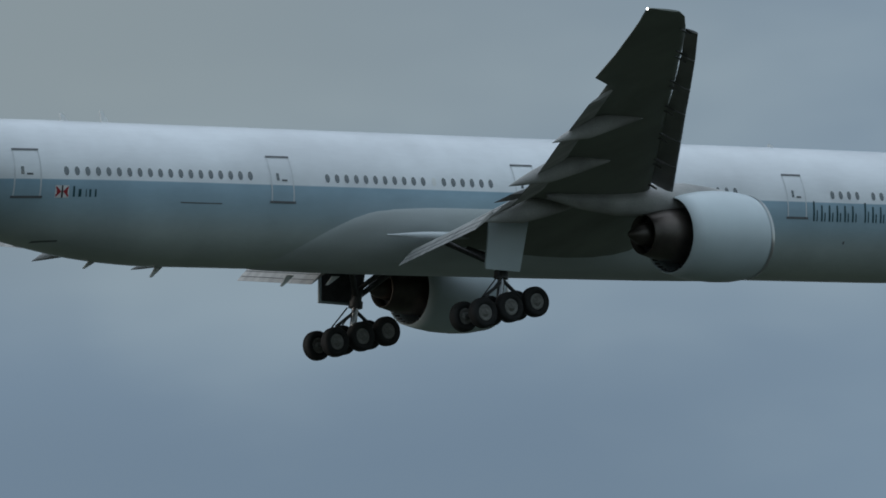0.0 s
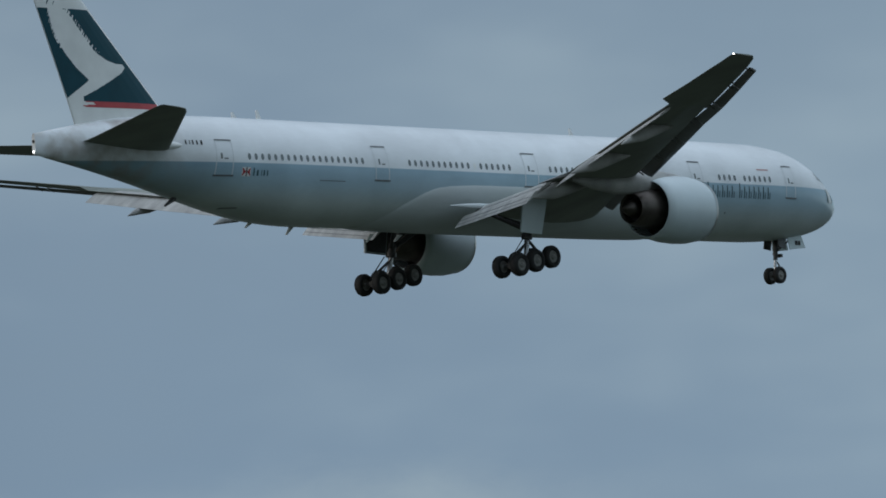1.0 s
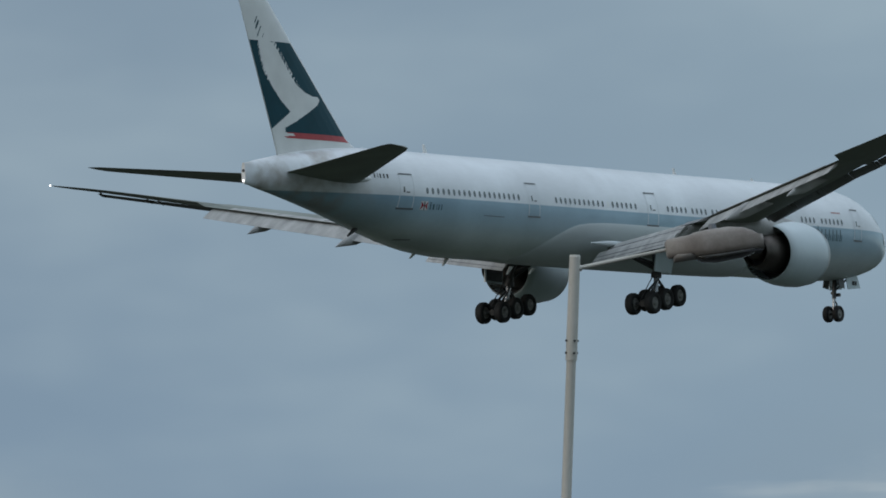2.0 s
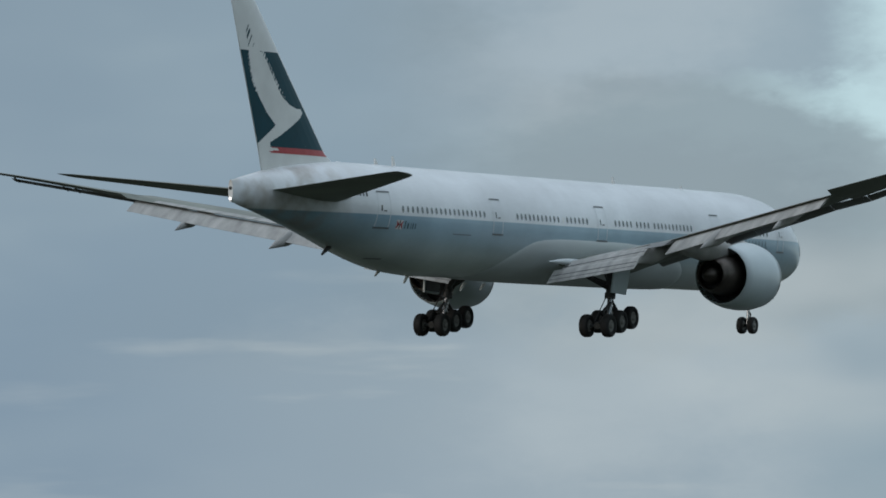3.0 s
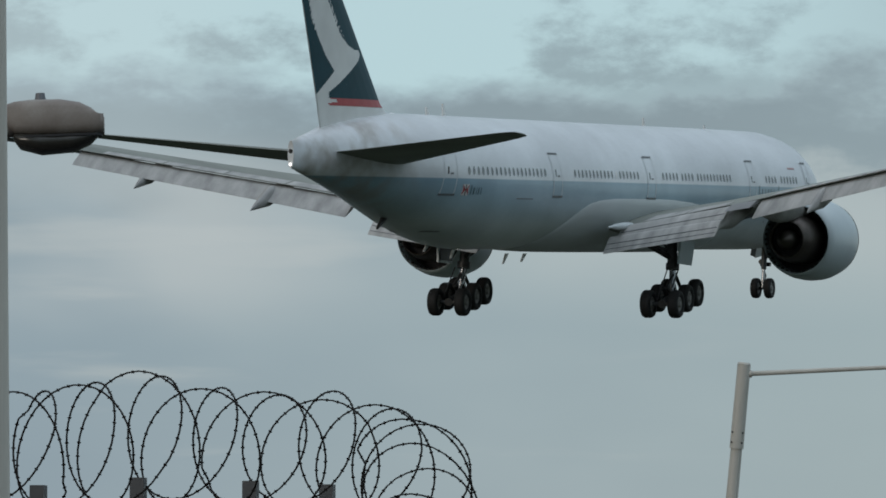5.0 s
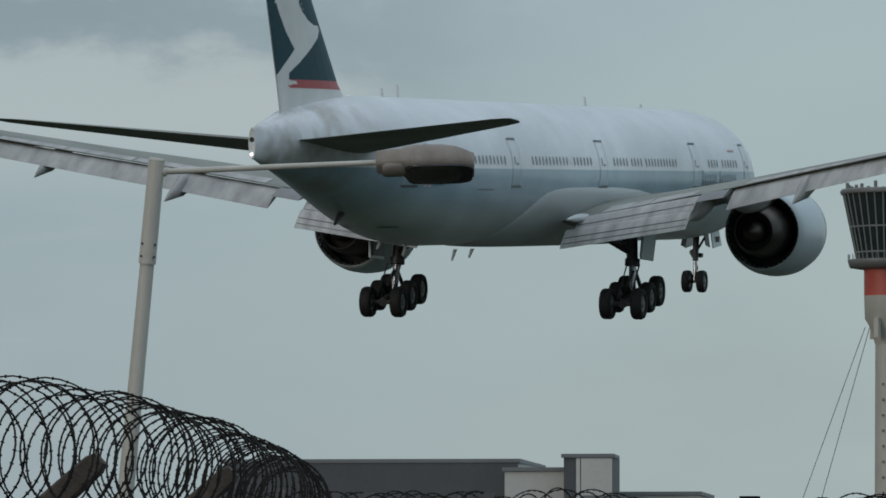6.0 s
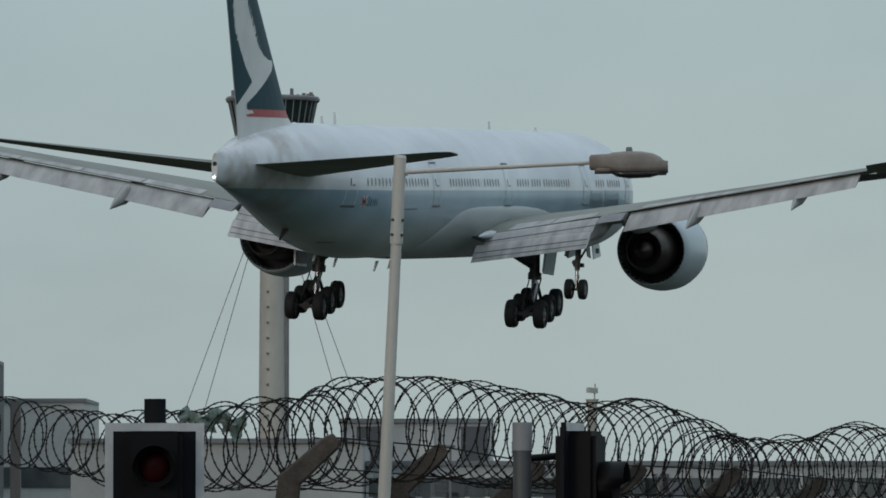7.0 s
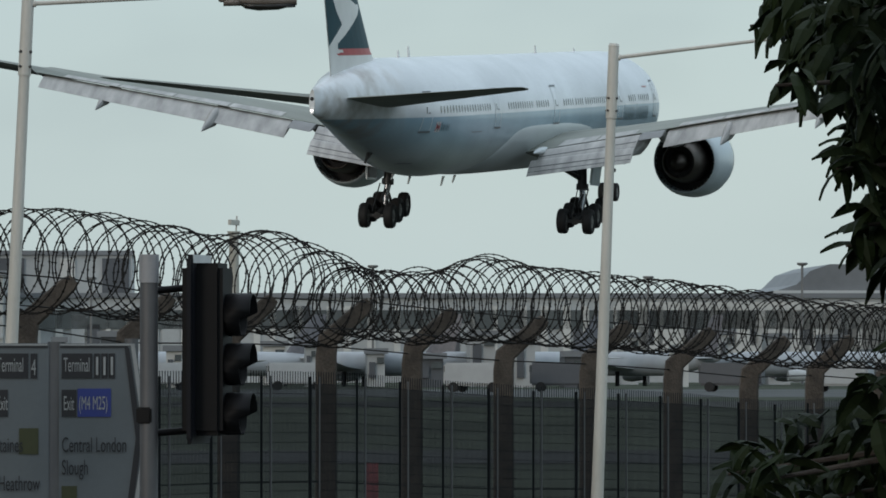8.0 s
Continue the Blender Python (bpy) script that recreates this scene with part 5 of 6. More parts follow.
def build_sign():
    u = 43.5 / 12000
    p = spot((535 - 784) / 12, (735 - 705) / 12, 43.5)
    sign = thing("road_sign", "grey-white direction sign board with a chevron end", "road sign")
    sign.matrix_basis = Matrix.Translation(p) @ Matrix.Rotation(math.atan2(-AHEAD.x, AHEAD.y), 4, "Z")
    h = 1.55

    def panel(name, pts, y0, y1, mat, label=""):
        bm = bmesh.new()
        a = [bm.verts.new((x, y0, z)) for x, z in pts]
        b = [bm.verts.new((x, y1, z)) for x, z in pts]
        bm.faces.new(a)
        bm.faces.new(b[::-1])
        for i in range(len(pts)):
            j = (i + 1) % len(pts)
            bm.faces.new((a[i], b[i], b[j], a[j]))
        bmesh.ops.recalc_face_normals(bm, faces=bm.faces)
        return part(name, bm, mat, sign, label)

    w = u * 1.0
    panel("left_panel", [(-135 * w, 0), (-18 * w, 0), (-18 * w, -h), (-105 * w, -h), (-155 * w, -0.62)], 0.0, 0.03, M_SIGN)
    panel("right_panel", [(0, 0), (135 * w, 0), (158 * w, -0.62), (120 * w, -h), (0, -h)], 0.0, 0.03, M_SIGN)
    panel("joint_strip", [(-20 * w, 0.01), (2 * w, 0.01), (2 * w, -h), (-20 * w, -h)], 0.01, 0.05, M_POLE)
    for s, off in ((-1, -18), (1, 0)):
        bottom = -h / w + 8
        for e in ([(116, -8), (124, -8), (147, -168), (136, -168)], [(136, -168), (147, -168), (113, bottom), (103, bottom)]):
            panel("border", [((s * x + (off if s < 0 else 0)) * w, z * w) for x, z in e], -0.008, 0.0, M_INK)
        for e in ([(127, -3), (134, -3), (157, -170), (150, -170)], [(150, -170), (157, -170), (119, bottom), (112, bottom)], [(2, -1), (134, -1), (134, -4), (2, -4)]):
            panel("white_rim", [((s * x + (off if s < 0 else 0)) * w, z * w) for x, z in e], -0.005, 0.0, M_SIGNTEXT, "pale rim strip")
        panel("edge_border", [(((s * x) + (off if s < 0 else 0)) * w, z * w) for x, z in ((2, -5), (122, -5), (122, -8), (2, -8))], -0.006, 0.0, M_INK)
    rows = [(-112, -18, -62, M_INK, "Terminal", 58), (-112, -82, -130, M_INK, "Exit", 22), (5, -18, -62, M_INK, "Terminal", 54), (5, -82, -130, M_INK, "Exit", 26)]
    for x, z1, z0, mat, words, wd in rows:
        panel("word_patch", [(x * w, z1 * w), ((x + wd) * w, z1 * w), ((x + wd) * w, z0 * w), (x * w, z0 * w)], -0.008, 0.0, M_INK, "dark patch with pale lettering")
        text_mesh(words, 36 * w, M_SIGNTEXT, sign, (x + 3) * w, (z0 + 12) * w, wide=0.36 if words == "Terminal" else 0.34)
    panel("number_patch", [(-50 * w, -18 * w), (-38 * w, -18 * w), (-38 * w, -62 * w), (-50 * w, -62 * w)], -0.008, 0.0, M_INK)
    text_mesh("4", 40 * w, M_SIGNTEXT, sign, -49 * w, -56 * w, wide=0.45)
    for k in range(3):
        x = 62 + 13 * k
        panel("number_patch", [(x * w, -18 * w), ((x + 11) * w, -18 * w), ((x + 11) * w, -62 * w), (x * w, -62 * w)], -0.008, 0.0, M_INK)
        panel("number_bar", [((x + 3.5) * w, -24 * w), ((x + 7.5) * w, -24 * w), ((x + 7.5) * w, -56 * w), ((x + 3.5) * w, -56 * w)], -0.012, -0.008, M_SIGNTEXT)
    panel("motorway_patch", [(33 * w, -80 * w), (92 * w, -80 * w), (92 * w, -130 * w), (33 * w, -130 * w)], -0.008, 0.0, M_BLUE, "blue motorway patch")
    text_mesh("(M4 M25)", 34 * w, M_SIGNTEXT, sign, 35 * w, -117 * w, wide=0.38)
    for words, x, z in (("Staines", -113, -192), ("Heathrow", -107, -260), ("Central London", 5, -192), ("Slough", 5, -232)):
        text_mesh(words, 38 * w, M_INK, sign, x * w, z * w, wide=0.47)
    panel("word_bar", [(-112 * w, -290 * w), (-50 * w, -290 * w), (-50 * w, -312 * w), (-112 * w, -312 * w)], -0.008, 0.0, M_INK)
    panel("pictogram", [(-70 * w, -150 * w), (-36 * w, -150 * w), (-36 * w, -196 * w), (-70 * w, -196 * w)], -0.008, 0.0, M_OLIVE, "olive square")
    panel("pictogram", [(5 * w, -252 * w), (32 * w, -252 * w), (32 * w, -300 * w), (5 * w, -300 * w)], -0.008, 0.0, M_OLIVE, "olive square")
    for x in (-138, 128):
        part("sign_post", strut((x * w, 0.07, -p.z), (x * w, 0.07, 0.03), 0.045, n=14), M_POLE, sign)


build_sign()


def build_rag():
    """A torn plastic sheet caught in the wire."""
    rng = random.Random(2)
    bm = bmesh.new()
    c = spot((150 - 784) / 12, (735 - 528) / 12, 51)
    n, m = 16, 7
    g = []
    for i in range(n):
        row = []
        for j in range(m):
            x = (i / (n - 1) - 0.5) * 0.5
            z = 0.05 * math.sin(i * 0.9) - 0.11 * (j / (m - 1)) * (1 + 0.9 * math.sin(i * 0.55) ** 2) - 0.12 * (2 * x) ** 2
            row.append(bm.verts.new(c + ASIDE * (x + rng.uniform(-0.02, 0.02)) + AHEAD * rng.uniform(-0.06, 0.06) + Vector((0, 0, z + rng.uniform(-0.02, 0.02)))))
        g.append(row)
    for i in range(n - 1):
        for j in range(m - 1):
            if not (j > 3 and (i // 2) % 3 == 1):
                bm.faces.new((g[i][j], g[i + 1][j], g[i + 1][j + 1], g[i][j + 1])).smooth = True
    bmesh.ops.solidify(bm, geom=bm.faces[:], thickness=0.004)
    tagged(part("plastic_sheet", bm, M_RAG), "torn pale green plastic sheet caught in the barbed wire", "plastic sheet")


build_rag()


# ---- far airport: tower, buildings, masts ----
def build_tower():
    d = 1356
    k = d / 12000
    base = spot((278 - 784) / 12, 0, d)
    tower = thing("control_tower", "tall white airport control tower with a glazed cab and red collar", "control tower")
    tower.location = (base.x, base.y, 0)
    zt = lambda y: EYE_Z + (735 - y) * k
    part("shaft", turned([(0, 2.9), (20, 2.8), (zt(220), 2.5)], 32, "Z", caps=True), M_TOWER, tower, "cream white steel shaft")
    part("lift_shaft", loft([[(x + ASIDE.x * 2.2, y + ASIDE.y * 2.2, z) for x, y in ((-0.9, -0.9), (0.9, -0.9), (0.9, 0.9), (-0.9, 0.9))] for z in (0, zt(215))], smooth=False), M_TOWERDARK, tower)
    for i in range(9):
        part("ring_joint", turned([(zt(225) * (i + 1) / 10 - 0.1, 2.9 - 0.036 * (i + 1)), (zt(225) * (i + 1) / 10 + 0.1, 2.9 - 0.036 * (i + 1))], 32, "Z", caps=True), M_TOWER, tower)
    for i in range(14):
        c = -AHEAD * (2.86 - 0.012 * i) - ASIDE * 0.9
        part("access_port", box(c.x - 0.22, c.x + 0.22, c.y - 0.22, c.y + 0.22, 9.0 + 3.1 * i, 9.5 + 3.1 * i, bevel=0.08), M_TOWERDARK, tower)
    part("flare", turned([(zt(245), 2.6), (zt(222), 3.2), (zt(200), 4.6), (zt(160), 4.75)], 32, "Z", caps=True), M_TOWER, tower)
    for j in range(3):
        a = 2 * math.pi * j / 3 + 0.9
        part("bracket", loft([[((r0 + dr) * math.cos(a) - s * 0.5 * math.sin(a), (r0 + dr) * math.sin(a) + s * 0.5 * math.cos(a), z) for dr, s in ((-0.6, -1), (0.6, -1), (0.6, 1), (-0.6, 1))] for r0, z in ((5.0, zt(235)), (4.8, zt(200)))], smooth=False), M_TOWER, tower)
    part("collar", turned([(zt(162), 4.72), (zt(113), 4.72)], 36, "Z", caps=True), M_COLLAR, tower, "orange-red collar")
    deck = part("deck", turned([(zt(113), 5.4), (zt(110), 7.6), (zt(98), 8.0), (zt(96), 7.9)], 36, "Z", caps=True), M_TOWERDARK, tower)
    z0, z1, r0, r1 = zt(96), zt(-20), 6.2, 8.9
    part("cab_glass", turned([(z0, r0), (z1, r1)], 32, "Z", caps=True), M_CABGLASS, tower, "dark tinted cab glazing")
    for j in range(32):
        a = 2 * math.pi * j / 32
        part("mullion", strut((r0 * math.cos(a), r0 * math.sin(a), z0), (r1 * math.cos(a), r1 * math.sin(a), z1), 0.14, n=6), M_MULLION, tower)
    for z, r in ((zt(83), 6.5), (zt(38), 7.56)):
        part("transom", turned([(z - 0.15, r + 0.05), (z + 0.15, r + 0.08)], 32, "Z", caps=True), M_MULLION, tower)
    part("cab_roof", turned([(z1, 9.3), (z1 + 0.5, 9.5), (z1 + 1.0, 9.2), (z1 + 1.3, 4.0)], 36, "Z", caps=True), M_TOWERDARK, tower)
    rng = random.Random(5)
    for j in range(16):
        a = 2 * math.pi * j / 16
        part("roof_fitting", strut((8 * math.cos(a), 8 * math.sin(a), z1 + 0.8), (8 * math.cos(a), 8 * math.sin(a), z1 + 1.4 + rng.random()), 0.35, n=6), M_TOWERDARK, tower)
    for j in range(24):
        a = 2 * math.pi * j / 24
        part("rail_post", strut((7.9 * math.cos(a), 7.9 * math.sin(a), zt(97)), (7.9 * math.cos(a), 7.9 * math.sin(a), zt(86)), 0.07, n=5), M_TOWERDARK, tower)
    for s in (-1, 1):
        for e, f in ((0, 21), (3, 27)):
            foot = ASIDE * s * f
            head = ASIDE * s * (3.6 + e * 0.3)
            part("stay_cable", strut((foot.x, foot.y, 0), (head.x, head.y, zt(215)), 0.075, n=6), M_TOWERDARK, tower)


build_tower()


def block(name, label, category, x0, x1, ytop, d, depth, mat, bits=()):
    """A far flat-roofed building: outer walls, roof edge and the bits on its front, in thousandths of its distance."""
    b = thing(name, label, category)
    p, q = spot(x0, 0, d), spot(x1, 0, d)
    b.location = (p.x, p.y, 0)
    h = EYE_Z + ytop * d / 1000
    run = Vector((q.x - p.x, q.y - p.y, 0))
    back = AHEAD * depth
    w = part("wall", loft([[Vector((0, 0, z)), run + Vector((0, 0, z)), run + back + Vector((0, 0, z)), back + Vector((0, 0, z))] for z in (0, h)], smooth=False), mat, b)
    lip = -AHEAD * 0.4
    part("roof_edge", loft([[lip - ASIDE * 0.3 + Vector((0, 0, z)), run + lip + ASIDE * 0.3 + Vector((0, 0, z)), run + back + Vector((0, 0, z)), back + Vector((0, 0, z))] for z in (h, h + 0.5)], smooth=False), M_ROOF, b)
    for nm, a0, a1, r0, r1, m in bits:
        u0, u1 = run * a0 - AHEAD * 0.25, run * a1 - AHEAD * 0.25
        z0, z1 = EYE_Z + r0 * d / 1000, EYE_Z + r1 * d / 1000
        part(nm, loft([[u0 + Vector((0, 0, max(0, z))), u1 + Vector((0, 0, max(0, z))), u1 + AHEAD * 0.6 + Vector((0, 0, max(0, z))), u0 + AHEAD * 0.6 + Vector((0, 0, max(0, z)))] for z in (z0, z1)], smooth=False), m, b)
    return b


def build_far():
    # office range with a dark roof storey and a pale stair block
    block("airport_building", "long grey airport building with a dark upper storey", "building", -141, -97, 23.5, 900, 40, M_CLADPALE,
          [("upper_storey", 0.0, 1.0, 16.5, 23.5, M_CLADDARK), ("window_band", 0.02, 0.7, 10.0, 12.5, M_FARPANE), ("window_band", 0.02, 0.98, 2.0, 4.5, M_FARPANE)] + [("pilaster", 0.08 * k, 0.08 * k + 0.012, -2.5, 16, M_CLADGREY) for k in range(1, 12)])
    block("airport_building", "pale clad building wing with a dark base band", "building", -99, -87.8, 22.2, 890, 40, M_CLADPALE, [("grey_band", 0.0, 1.0, 8, 13.5, M_CLADGREY)])
    block("stair_tower", "pale and grey panelled rooftop stair tower", "building", -90.2, -83, 24.2, 885, 12, M_CLADDARK, [("pale_panel", 0.36, 1.0, 18.6, 24.1, M_CLADPALE), ("grey_panel", 0.36, 1.0, 13, 18.6, M_ROOF), ("pale_base", 0.0, 1.0, -2.5, 13, M_CLADPALE), ("joint_strip", 0.26, 0.34, 13, 24.1, M_CLADPALE)])
    block("airport_building", "low pale flat-roofed airport building", "building", -83, -70, 18.6, 930, 30, M_CLADPALE, [("window_band", 0.05, 0.95, 6, 9, M_FARPANE)])
    block("airport_building", "low pale flat-roofed airport building", "building", -72, -29, 12.5, 690, 30, M_CLADMIST, [("grey_band", 0.0, 1.0, 3.2, 4.0, M_CLADGREY)])
    block("plant_building", "grey box-shaped plant building on a terminal roof", "building", -32, -10, 15.5, 760, 30, M_CLADGREY, [("panel", 0.1, 0.28, 3, 15, M_CLADDARK), ("panel", 0.52, 0.62, 3, 15, M_CLADPALE), ("panel", 0.8, 0.98, 3, 15, M_CLADDARK)])
    # the long terminal with piers
    rng = random.Random(21)
    bits = [("window_band", 0.0, 1.0, 4.6, 7.4, M_FARPANE)]
    for k in range(46):
        a = k / 46 + rng.uniform(-0.004, 0.004)
        bits.append(("column", a, a + rng.uniform(0.003, 0.008), -1.0, 8.0, M_CLADPALE))
    for k in range(14):
        a = rng.uniform(0, 0.97)
        bits.append(("bay", a, a + rng.uniform(0.01, 0.025), rng.uniform(-2, 1), rng.uniform(4, 8.2), rng.choice((M_CLADGREY, M_CLADDARK, M_CLADPALE))))
    bits += [("pale_wall", 0.55, 0.88, 0.5, 8.6, M_CLADPALE)] + [("dark_bay", a, a + 0.013, 2.2, 4.6, M_CLADDARK) for a in (0.57, 0.61, 0.645, 0.67, 0.715, 0.75, 0.79)]
    block("terminal", "long low glass and white panelled airport terminal", "building", -28, 135, 9.2, 700, 50, M_CLADGREY, bits)
    for k in range(24):
        x = -52 + 7.6 * k + rng.uniform(-1.5, 1.5)
        wd, ht = rng.uniform(1.4, 4.0), rng.uniform(-0.2, 4.6)
        block("service_block", rng.choice(("small pale airport service building", "grey ground equipment shed beside the apron")), "shed", x, x + wd, ht, rng.uniform(560, 640), 8, rng.choice((M_CLADPALE, M_CLADGREY, M_CLADDARK, M_CLADGREY)),
              [("door_panel", 0.1, 0.45, -2.6, ht - 1.2, M_CLADDARK), ("stripe", 0.55, 0.95, ht - 1.4, ht - 0.5, M_FARPANE)])
    # hangar with a sloping grey roof and a white fascia
    d = 900
    h = thing("hangar", "grey hangar with a sloping roof and white fascia", "hangar")
    p = spot(85.5, 0, d)
    h.location = (p.x, p.y, 0)
    k = d / 1000
    body = [[ASIDE * x * k + AHEAD * y + Vector((0, 0, z)) for x, y in ((0, 0), (40, 0), (40, 60), (0, 60))] for z in (0, EYE_Z + 9.8 * k)]
    part("wall", loft(body, smooth=False), M_CLADGREY, h)
    part("fascia", loft([[ASIDE * x * k + AHEAD * y + Vector((0, 0, z)) for x, y in ((-0.8, -1.5), (40, -1.5), (40, 0), (-0.8, 0))] for z in (EYE_Z + 9.7 * k, EYE_Z + 10.3 * k)], smooth=False), M_WHITEEDGE, h)
    part("roof", loft([[ASIDE * x0 * k + AHEAD * -1 + Vector((0, 0, EYE_Z + r * k)), ASIDE * 42 * k + AHEAD * -1 + Vector((0, 0, EYE_Z + r * k)), ASIDE * 42 * k + AHEAD * 55 + Vector((0, 0, EYE_Z + r * k)), ASIDE * x0 * k + AHEAD * 55 + Vector((0, 0, EYE_Z + r * k))] for x0, r in ((-0.3, 10.3), (2.6, 11.2), (4.6, 13.2), (7.5, 14.2))], smooth=False), M_ROOF, h)
    # floodlight masts, a radar
    for x, r in ((25.5, 13.8), (66.2, 12.2), (89, 14.2), (-16, 12.0), (101, 12.5)):
        mst = thing("light_mast", "slender far floodlight mast with a disc head", "light mast", "far masts")
        q = spot(x, 0, 650)
        mst.location = (q.x, q.y, 0)
        z = EYE_Z + r * 0.65
        part("pole", strut((0, 0, 0), (0, 0, z), 0.12, n=8), M_TOWERDARK, mst)
        part("head", turned([(z - 0.15, 0.3), (z, 0.55), (z + 0.15, 0.5)], 12, "Z", caps=True), M_TOWERDARK, mst)
    rad = thing("radar_tower", "distant pale radar tower with a scanner bar", "radar tower")
    q = spot(5.0, 0, 1300)
    rad.location = (q.x, q.y, 0)
    part("shaft", turned([(0, 1.2), (26, 0.9), (27, 1.3)], 14, "Z", caps=True), M_TOWER, rad)
    part("scanner", box(-3.4, 3.4, -0.3, 0.3, 28.2, 29.2), M_TOWER, rad)
    part("aerial", strut((1.5, 0, 26), (2.4, 0, 30), 0.15, n=6), M_TOWER, rad)
    pil = thing("pillar", "short flared brown tower with red lights beyond the fence", "tower")
    q = Vector((379.42, 176.32, 14.59))
    pil.location = (q.x, q.y, 0)
    zt = q.z
    part("stem", turned([(0, 1.15), (zt - 0.2, 1.15), (zt + 1.2, 1.25), (zt + 2.2, 1.95), (zt + 2.45, 1.95)], 18, "Z", caps=True), M_PILLAR, pil)
    part("warning_light", turned([(zt + 2.45, 0.1), (zt + 2.6, 0.1)], 8, "Z", at=tuple(ASIDE * 1.7), caps=True), M_REDGLOW, pil)
    # marker lights and a small red notice on the airfield
    q = spot((1150 - 784) / 12, (735 - 828) / 12, 220)
    mk = thing("marker_light", "small red airfield marker light on a stub", "marker light")
    mk.location = (q.x, q.y, 0)
    part("stub", strut((0, 0, 0), (0, 0, q.z), 0.05, n=8), M_BLACK, mk)
    part("lens", box(-0.14, 0.14, -0.12, 0.12, q.z - 0.06, q.z + 0.06, bevel=0.03), M_REDGLOW, mk)
    q = spot((1087 - 784) / 12, (735 - 948) / 12, 64.5)
    nt = thing("notice", "small faded red notice board on the mesh fence", "notice")
    nt.matrix_basis = Matrix.Translation((q.x, q.y, q.z)) @ Matrix.Rotation(math.atan2(-AHEAD.x, AHEAD.y), 4, "Z")
    part("board", box(-0.07, 0.07, -0.01, 0.01, -0.2, 0.17), M_FADEDRED, nt)
    part("stake", strut((0, 0.03, -q.z), (0, 0.03, 0.15), 0.02, n=8), M_GALV, nt)


build_far()


def parked_jet(at, turn, scale):
    """A far parked aircraft: hull, wings, fin, tailplanes, engines."""
    jet = thing("parked_aircraft", "small distant white airliner parked at the terminal", "aeroplane", "parked aircraft")
    jet.matrix_basis = Matrix.Translation(at) @ Matrix.Rotation(radians(turn), 4, "Z")
    s = scale
    hull = [(0, 0.05, 0), (-0.8, 0.9, 0), (-2.5, 1.6, 0), (-5, 1.95, 0), (-26, 1.95, 0), (-31, 1.4, 0.4), (-36, 0.35, 1.0)]
    part("hull", loft([[(x * s, r * s * math.cos(2 * math.pi * k / 20), (3.6 + dz + r * math.sin(2 * math.pi * k / 20)) * s) for k in range(20)] for x, r, dz in hull]), M_FARHULL, jet)
    for sd in (1, -1):
        part("wing", loft([[(-(12 + y * 0.5 + c * x) * s, sd * y * s, (2.6 + y * 0.09 + t * 0.12 * c) * s) for x, t in FOIL] for y, c in ((1.2, 6.5), (6, 4), (17, 1.5))]), M_CLADGREY, jet)
        part("tailplane", loft([[(-(31 + y * 0.6 + c * x) * s, sd * y * s, (4.5 + t * 0.1 * c) * s) for x, t in FOIL] for y, c in ((0.6, 3.6), (6, 1.5))]), M_CLADGREY, jet)
        part("engine", turned([(-11 * s, 0.85 * s), (-12.5 * s, 1.05 * s), (-15 * s, 0.7 * s)], 18, at=(0, sd * 5.6 * s, 1.7 * s), caps=True), M_CLADGREY, jet)
        part("gear", strut((-17 * s, sd * 3.4 * s, 2.4 * s), (-17 * s, sd * 3.4 * s, 0), 0.35 * s, n=10), M_BLACK, jet)
    part("nose_gear", strut((-4.5 * s, 0, 2 * s), (-4.5 * s, 0, 0), 0.25 * s, n=10), M_BLACK, jet)
    part("fin", loft([[(-(29.5 + (z - 5) * 0.75 + c * x) * s, t * 0.1 * c * s, z * s) for x, t in FOIL] for z, c in ((5.0, 5.5), (11.5, 2.2))]), M_FINDARK, jet)
    return jet


for b, d, t in ((-14, 590, 120), (9, 600, 75), (33, 585, 140), (52, 610, 60), (76, 600, 110), (98, 595, 95)):
    q = spot(b, 0, d)
    parked_jet((q.x, q.y, 0), t, 0.55)


def van(at, turn, mat):
    v = thing("service_van", "small airport service van on the apron", "van", "apron vans")
    v.matrix_basis = Matrix.Translation(at) @ Matrix.Rotation(radians(turn), 4, "Z")
    part("body", box(-2.3, 2.3, -0.95, 0.95, 0.45, 2.1, bevel=0.15), mat, v)
    part("windscreen", box(1.2, 2.33, -0.85, 0.85, 1.35, 1.95, bevel=0.08), M_FARPANE, v)
    for x in (-1.5, 1.5):
        for y in (-0.9, 0.9):
            part("wheel", turned([(y - 0.12, 0.36), (y + 0.12, 0.36)], 16, "Y", at=(x, 0, 0.36), caps=True), M_RUBBER, v)


rng_v = random.Random(31)
for k in range(8):
    q = spot(-40 + 19 * k + rng_v.uniform(-5, 5), 0, rng_v.uniform(480, 528))
    van((q.x, q.y, 0.02), rng_v.uniform(80, 130), rng_v.choice((M_CLADPALE, M_CLADGREY, M_YELLOW, M_CLADGREY, M_CLADDARK)))


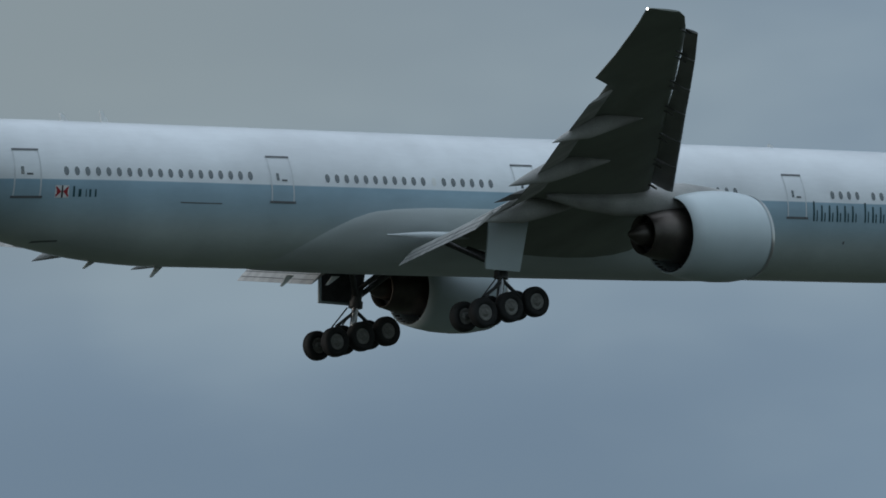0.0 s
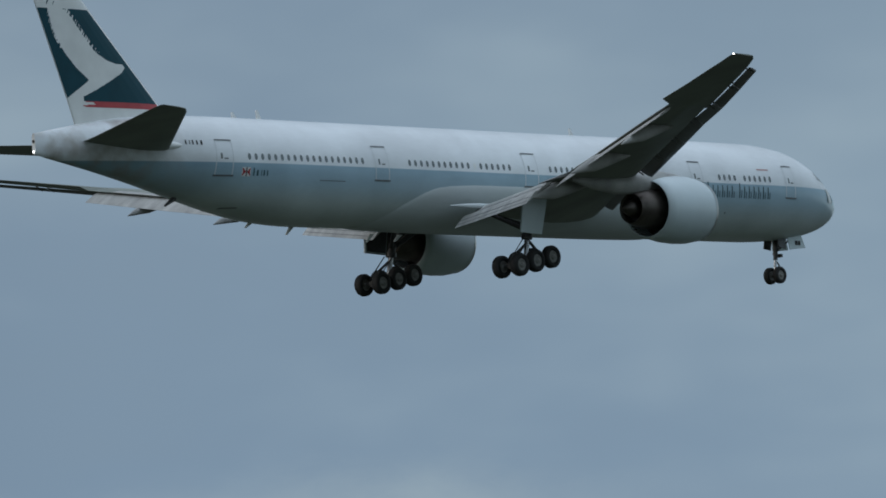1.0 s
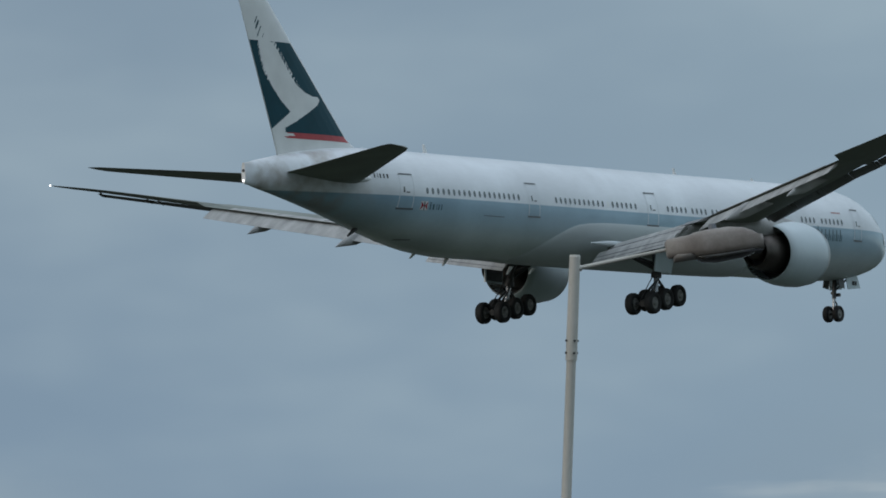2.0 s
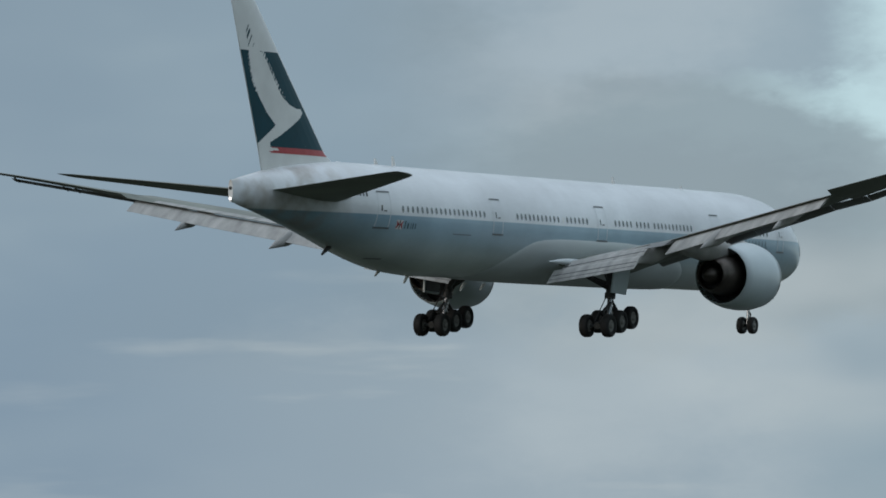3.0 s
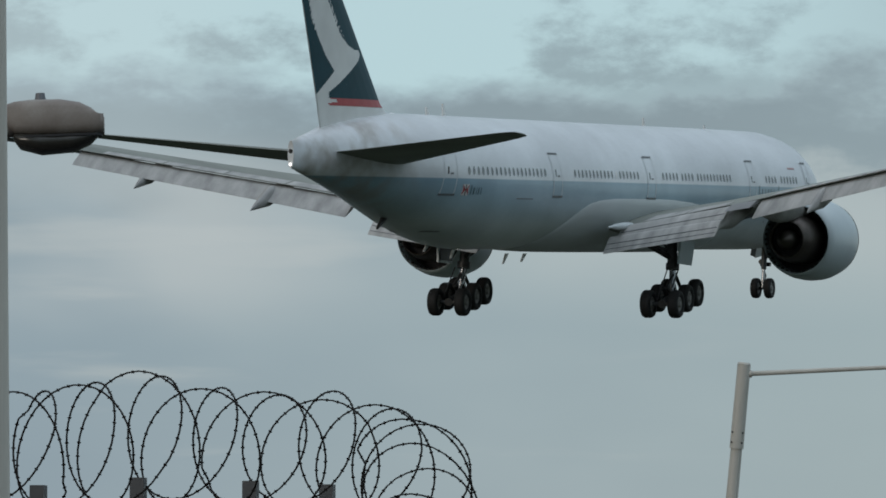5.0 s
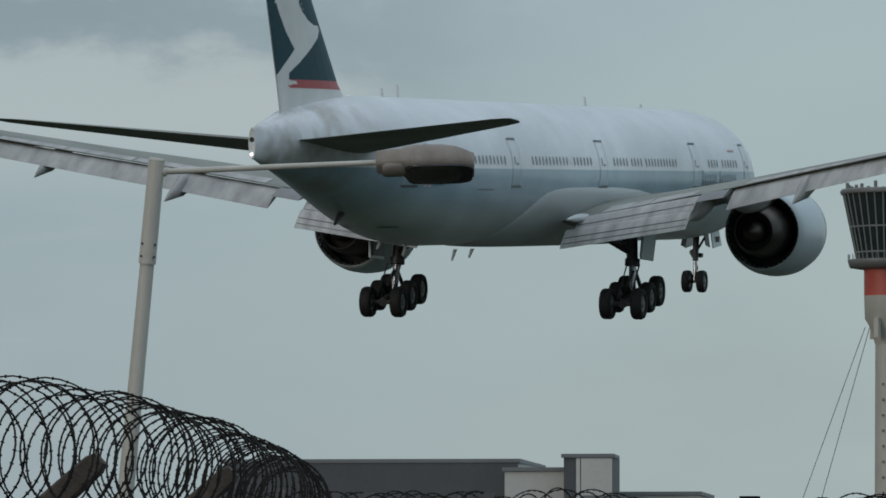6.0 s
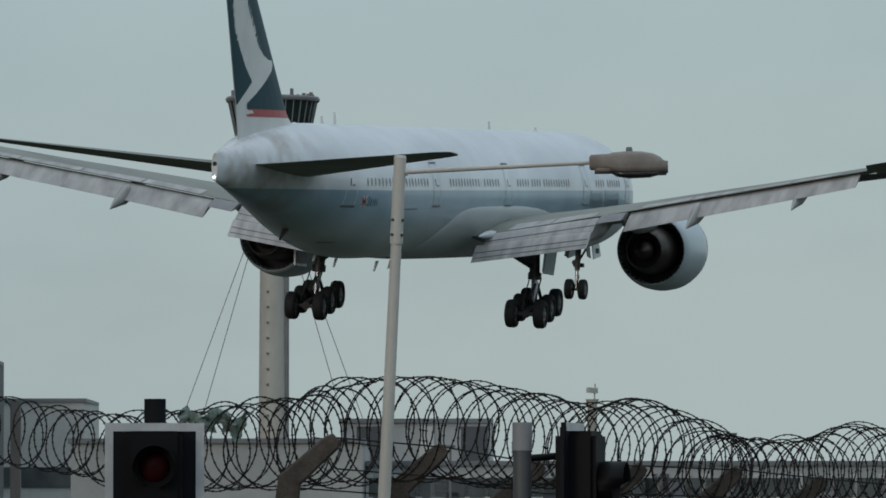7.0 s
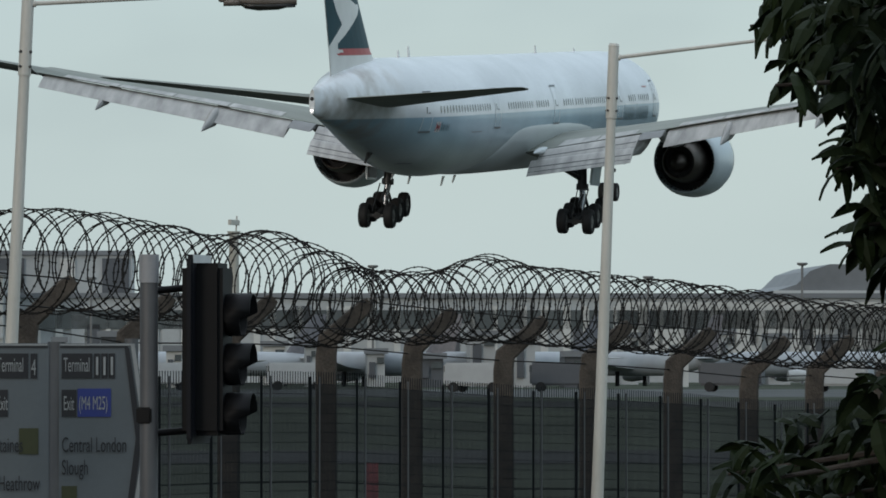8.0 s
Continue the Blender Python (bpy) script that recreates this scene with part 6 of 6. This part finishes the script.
# ---- the broad-leaved tree beside the road ----
def build_tree():
    rng = random.Random(17)
    d = 12.0
    S = lambda x, y, dd=0.0: spot((x - 354) / 12, (638 - y) / 12, d + dd)
    tree = thing("tree", "dark green broad-leaved tree with drooping outer branches", "tree")
    base = S(2350, 0)
    tree.location = (base.x, base.y, 0)
    o = Vector((base.x, base.y, 0))
    trunk = bmesh.new()
    crook = [Vector((0, 0, -0.1)), Vector((0.03, -0.02, 0.8)), Vector((-0.05, 0.02, 1.7)), Vector((0.02, 0.05, 2.6)), Vector((-0.02, 0, 3.6))]
    for (p, q), (r0, r1) in zip(zip(crook, crook[1:]), ((0.17, 0.13), (0.13, 0.11), (0.11, 0.08), (0.08, 0.04))):
        strut(p, q, r0, r1, 12, trunk)
    part("trunk", trunk, M_BARK, tree)
    clumps = []
    for x, y, n, sp in ((1420, 20, 60, 0.07), (1360, 20, 26, 0.05), (1330, 45, 12, 0.03), (1480, 60, 80, 0.09), (1540, 110, 90, 0.1), (1430, 90, 34, 0.05), (1400, 130, 18, 0.035), (1500, 160, 50, 0.07), (1375, 150, 9, 0.02), (1550, 240, 60, 0.07), (1500, 260, 26, 0.04), (1480, 300, 14, 0.03), (1560, 330, 40, 0.06), (1520, 400, 16, 0.035),
                        (1500, 435, 14, 0.03), (1560, 420, 30, 0.05), (1290, 840, 16, 0.05), (1380, 800, 20, 0.05), (1330, 855, 20, 0.05), (1430, 850, 40, 0.07), (1500, 800, 40, 0.07), (1550, 750, 40, 0.07), (1560, 860, 60, 0.09), (1480, 880, 40, 0.08),
                        (1650, 100, 160, 0.15), (1700, 250, 160, 0.16), (1680, 400, 130, 0.15), (1800, 150, 160, 0.2), (1850, 400, 160, 0.22), (1700, 600, 110, 0.14), (1800, 700, 140, 0.2), (1700, 850, 140, 0.16), (2000, 200, 200, 0.3), (2050, 500, 200, 0.3), (2000, 800, 160, 0.3), (2250, 300, 200, 0.35), (2350, 0, 220, 0.4), (2500, 400, 200, 0.4), (1900, -150, 180, 0.25), (1600, -120, 120, 0.16), (2200, -300, 220, 0.4)):
        clumps.append((S(x, y, rng.uniform(-0.5, 0.5)) - o, n, sp))
    for c, n, sp in clumps:
        start = crook[2].lerp(crook[4], min(1, max(0, (c.z - 1.6) / 2.2)))
        mid = start.lerp(c, 0.55) + Vector((rng.uniform(-0.05, 0.05), rng.uniform(-0.05, 0.05), 0.06))
        limb = strut(start, mid, 0.018, 0.009, 6)
        strut(mid, c, 0.009, 0.003, 6, limb)
        part("limb", limb, M_BARK, tree)
    verts, faces = [], []
    outline = [(0, 0), (0.18, 0.24), (0.45, 0.32), (0.75, 0.2), (1.0, 0.0)]
    for c, n, sp in clumps:
        for _ in range(n):
            g = lambda: max(-1.3, min(1.3, rng.gauss(0, 1))) * sp * 0.62
            p = c + ASIDE * (g() + 0.035) + AHEAD * g() * 2.0 + Vector((0, 0, g() + 0.03))
            ln = rng.uniform(0.06, 0.1)
            droop = Vector((rng.uniform(-1, 1), rng.uniform(-1, 1), rng.uniform(-1.6, 0.0))).normalized()
            side = droop.cross(Vector((rng.uniform(-1, 1), rng.uniform(-1, 1), 1.2))).normalized()
            nrm = droop.cross(side)
            n0 = len(verts)
            for u, w in outline:
                q = p + droop * ln * u - nrm * 0.12 * ln * math.sin(math.pi * u)
                verts.extend((q + side * w * ln * 0.62 + nrm * 0.06 * ln, q, q - side * w * ln * 0.62 + nrm * 0.06 * ln))
            for k in range(len(outline) - 1):
                a = n0 + 3 * k
                faces.append((a, a + 1, a + 4, a + 3))
                faces.append((a + 1, a + 2, a + 5, a + 4))
    me = bpy.data.meshes.new("crown")
    me.from_pydata([tuple(v) for v in verts], [], faces)
    me.materials.append(M_LEAF)
    crown = new("crown", me)
    crown.parent = tree
    tagged(crown, kind="stuff")


build_tree()


AIRLINER_ROWS = [
    (0.0, 152.92, 201.62, 48.36, 1.17, -1.19, 0.83),
    (0.5, 211.69, 229.02, 53.77, 0.84, -1.61, 2.33),
    (1.0, 256.13, 251.02, 55.90, 1.08, -1.86, 4.72),
    (1.5, 288.78, 254.60, 55.40, 1.82, -1.66, 5.93),
    (1.6, 292.31, 250.81, 55.23, 1.87, -1.75, 6.10),
    (2.8, 321.79, 219.64, 42.09, 3.12, -2.31, 7.92),
    (3.0, 326.41, 212.61, 40.34, 3.39, -2.37, 7.70),
    (3.5, 327.81, 191.44, 36.47, 2.61, -2.99, 7.18),
    (4.0, 327.95, 170.43, 35.07, 1.41, -3.58, 6.56),
    (4.5, 326.67, 151.47, 34.48, 1.71, -4.01, 5.42),
    (5.8, 317.05, 109.40, 25.37, 1.32, -3.54, 3.72),
    (6.0, 316.19, 103.34, 24.26, 1.27, -3.44, 3.23),
    (6.5, 335.64, 96.08, 22.31, 2.12, -2.97, 1.68),
    (7.0, 353.07, 87.68, 20.36, 2.56, -2.74, 0.35),
    (7.2, 366.53, 86.11, 19.95, 2.59, -2.72, -0.52),
    (7.5, 374.34, 82.00, 19.02, 2.30, -2.76, -0.56),
    (7.8, 388.00, 77.38, 18.24, 1.97, -2.86, -1.68),
    (8.0, 395.00, 74.53, 17.61, 1.93, -2.94, -1.87),
]


def motions():
    walk(airliner, [(t, pose(*row)) for t, *row in AIRLINER_ROWS])


motions()
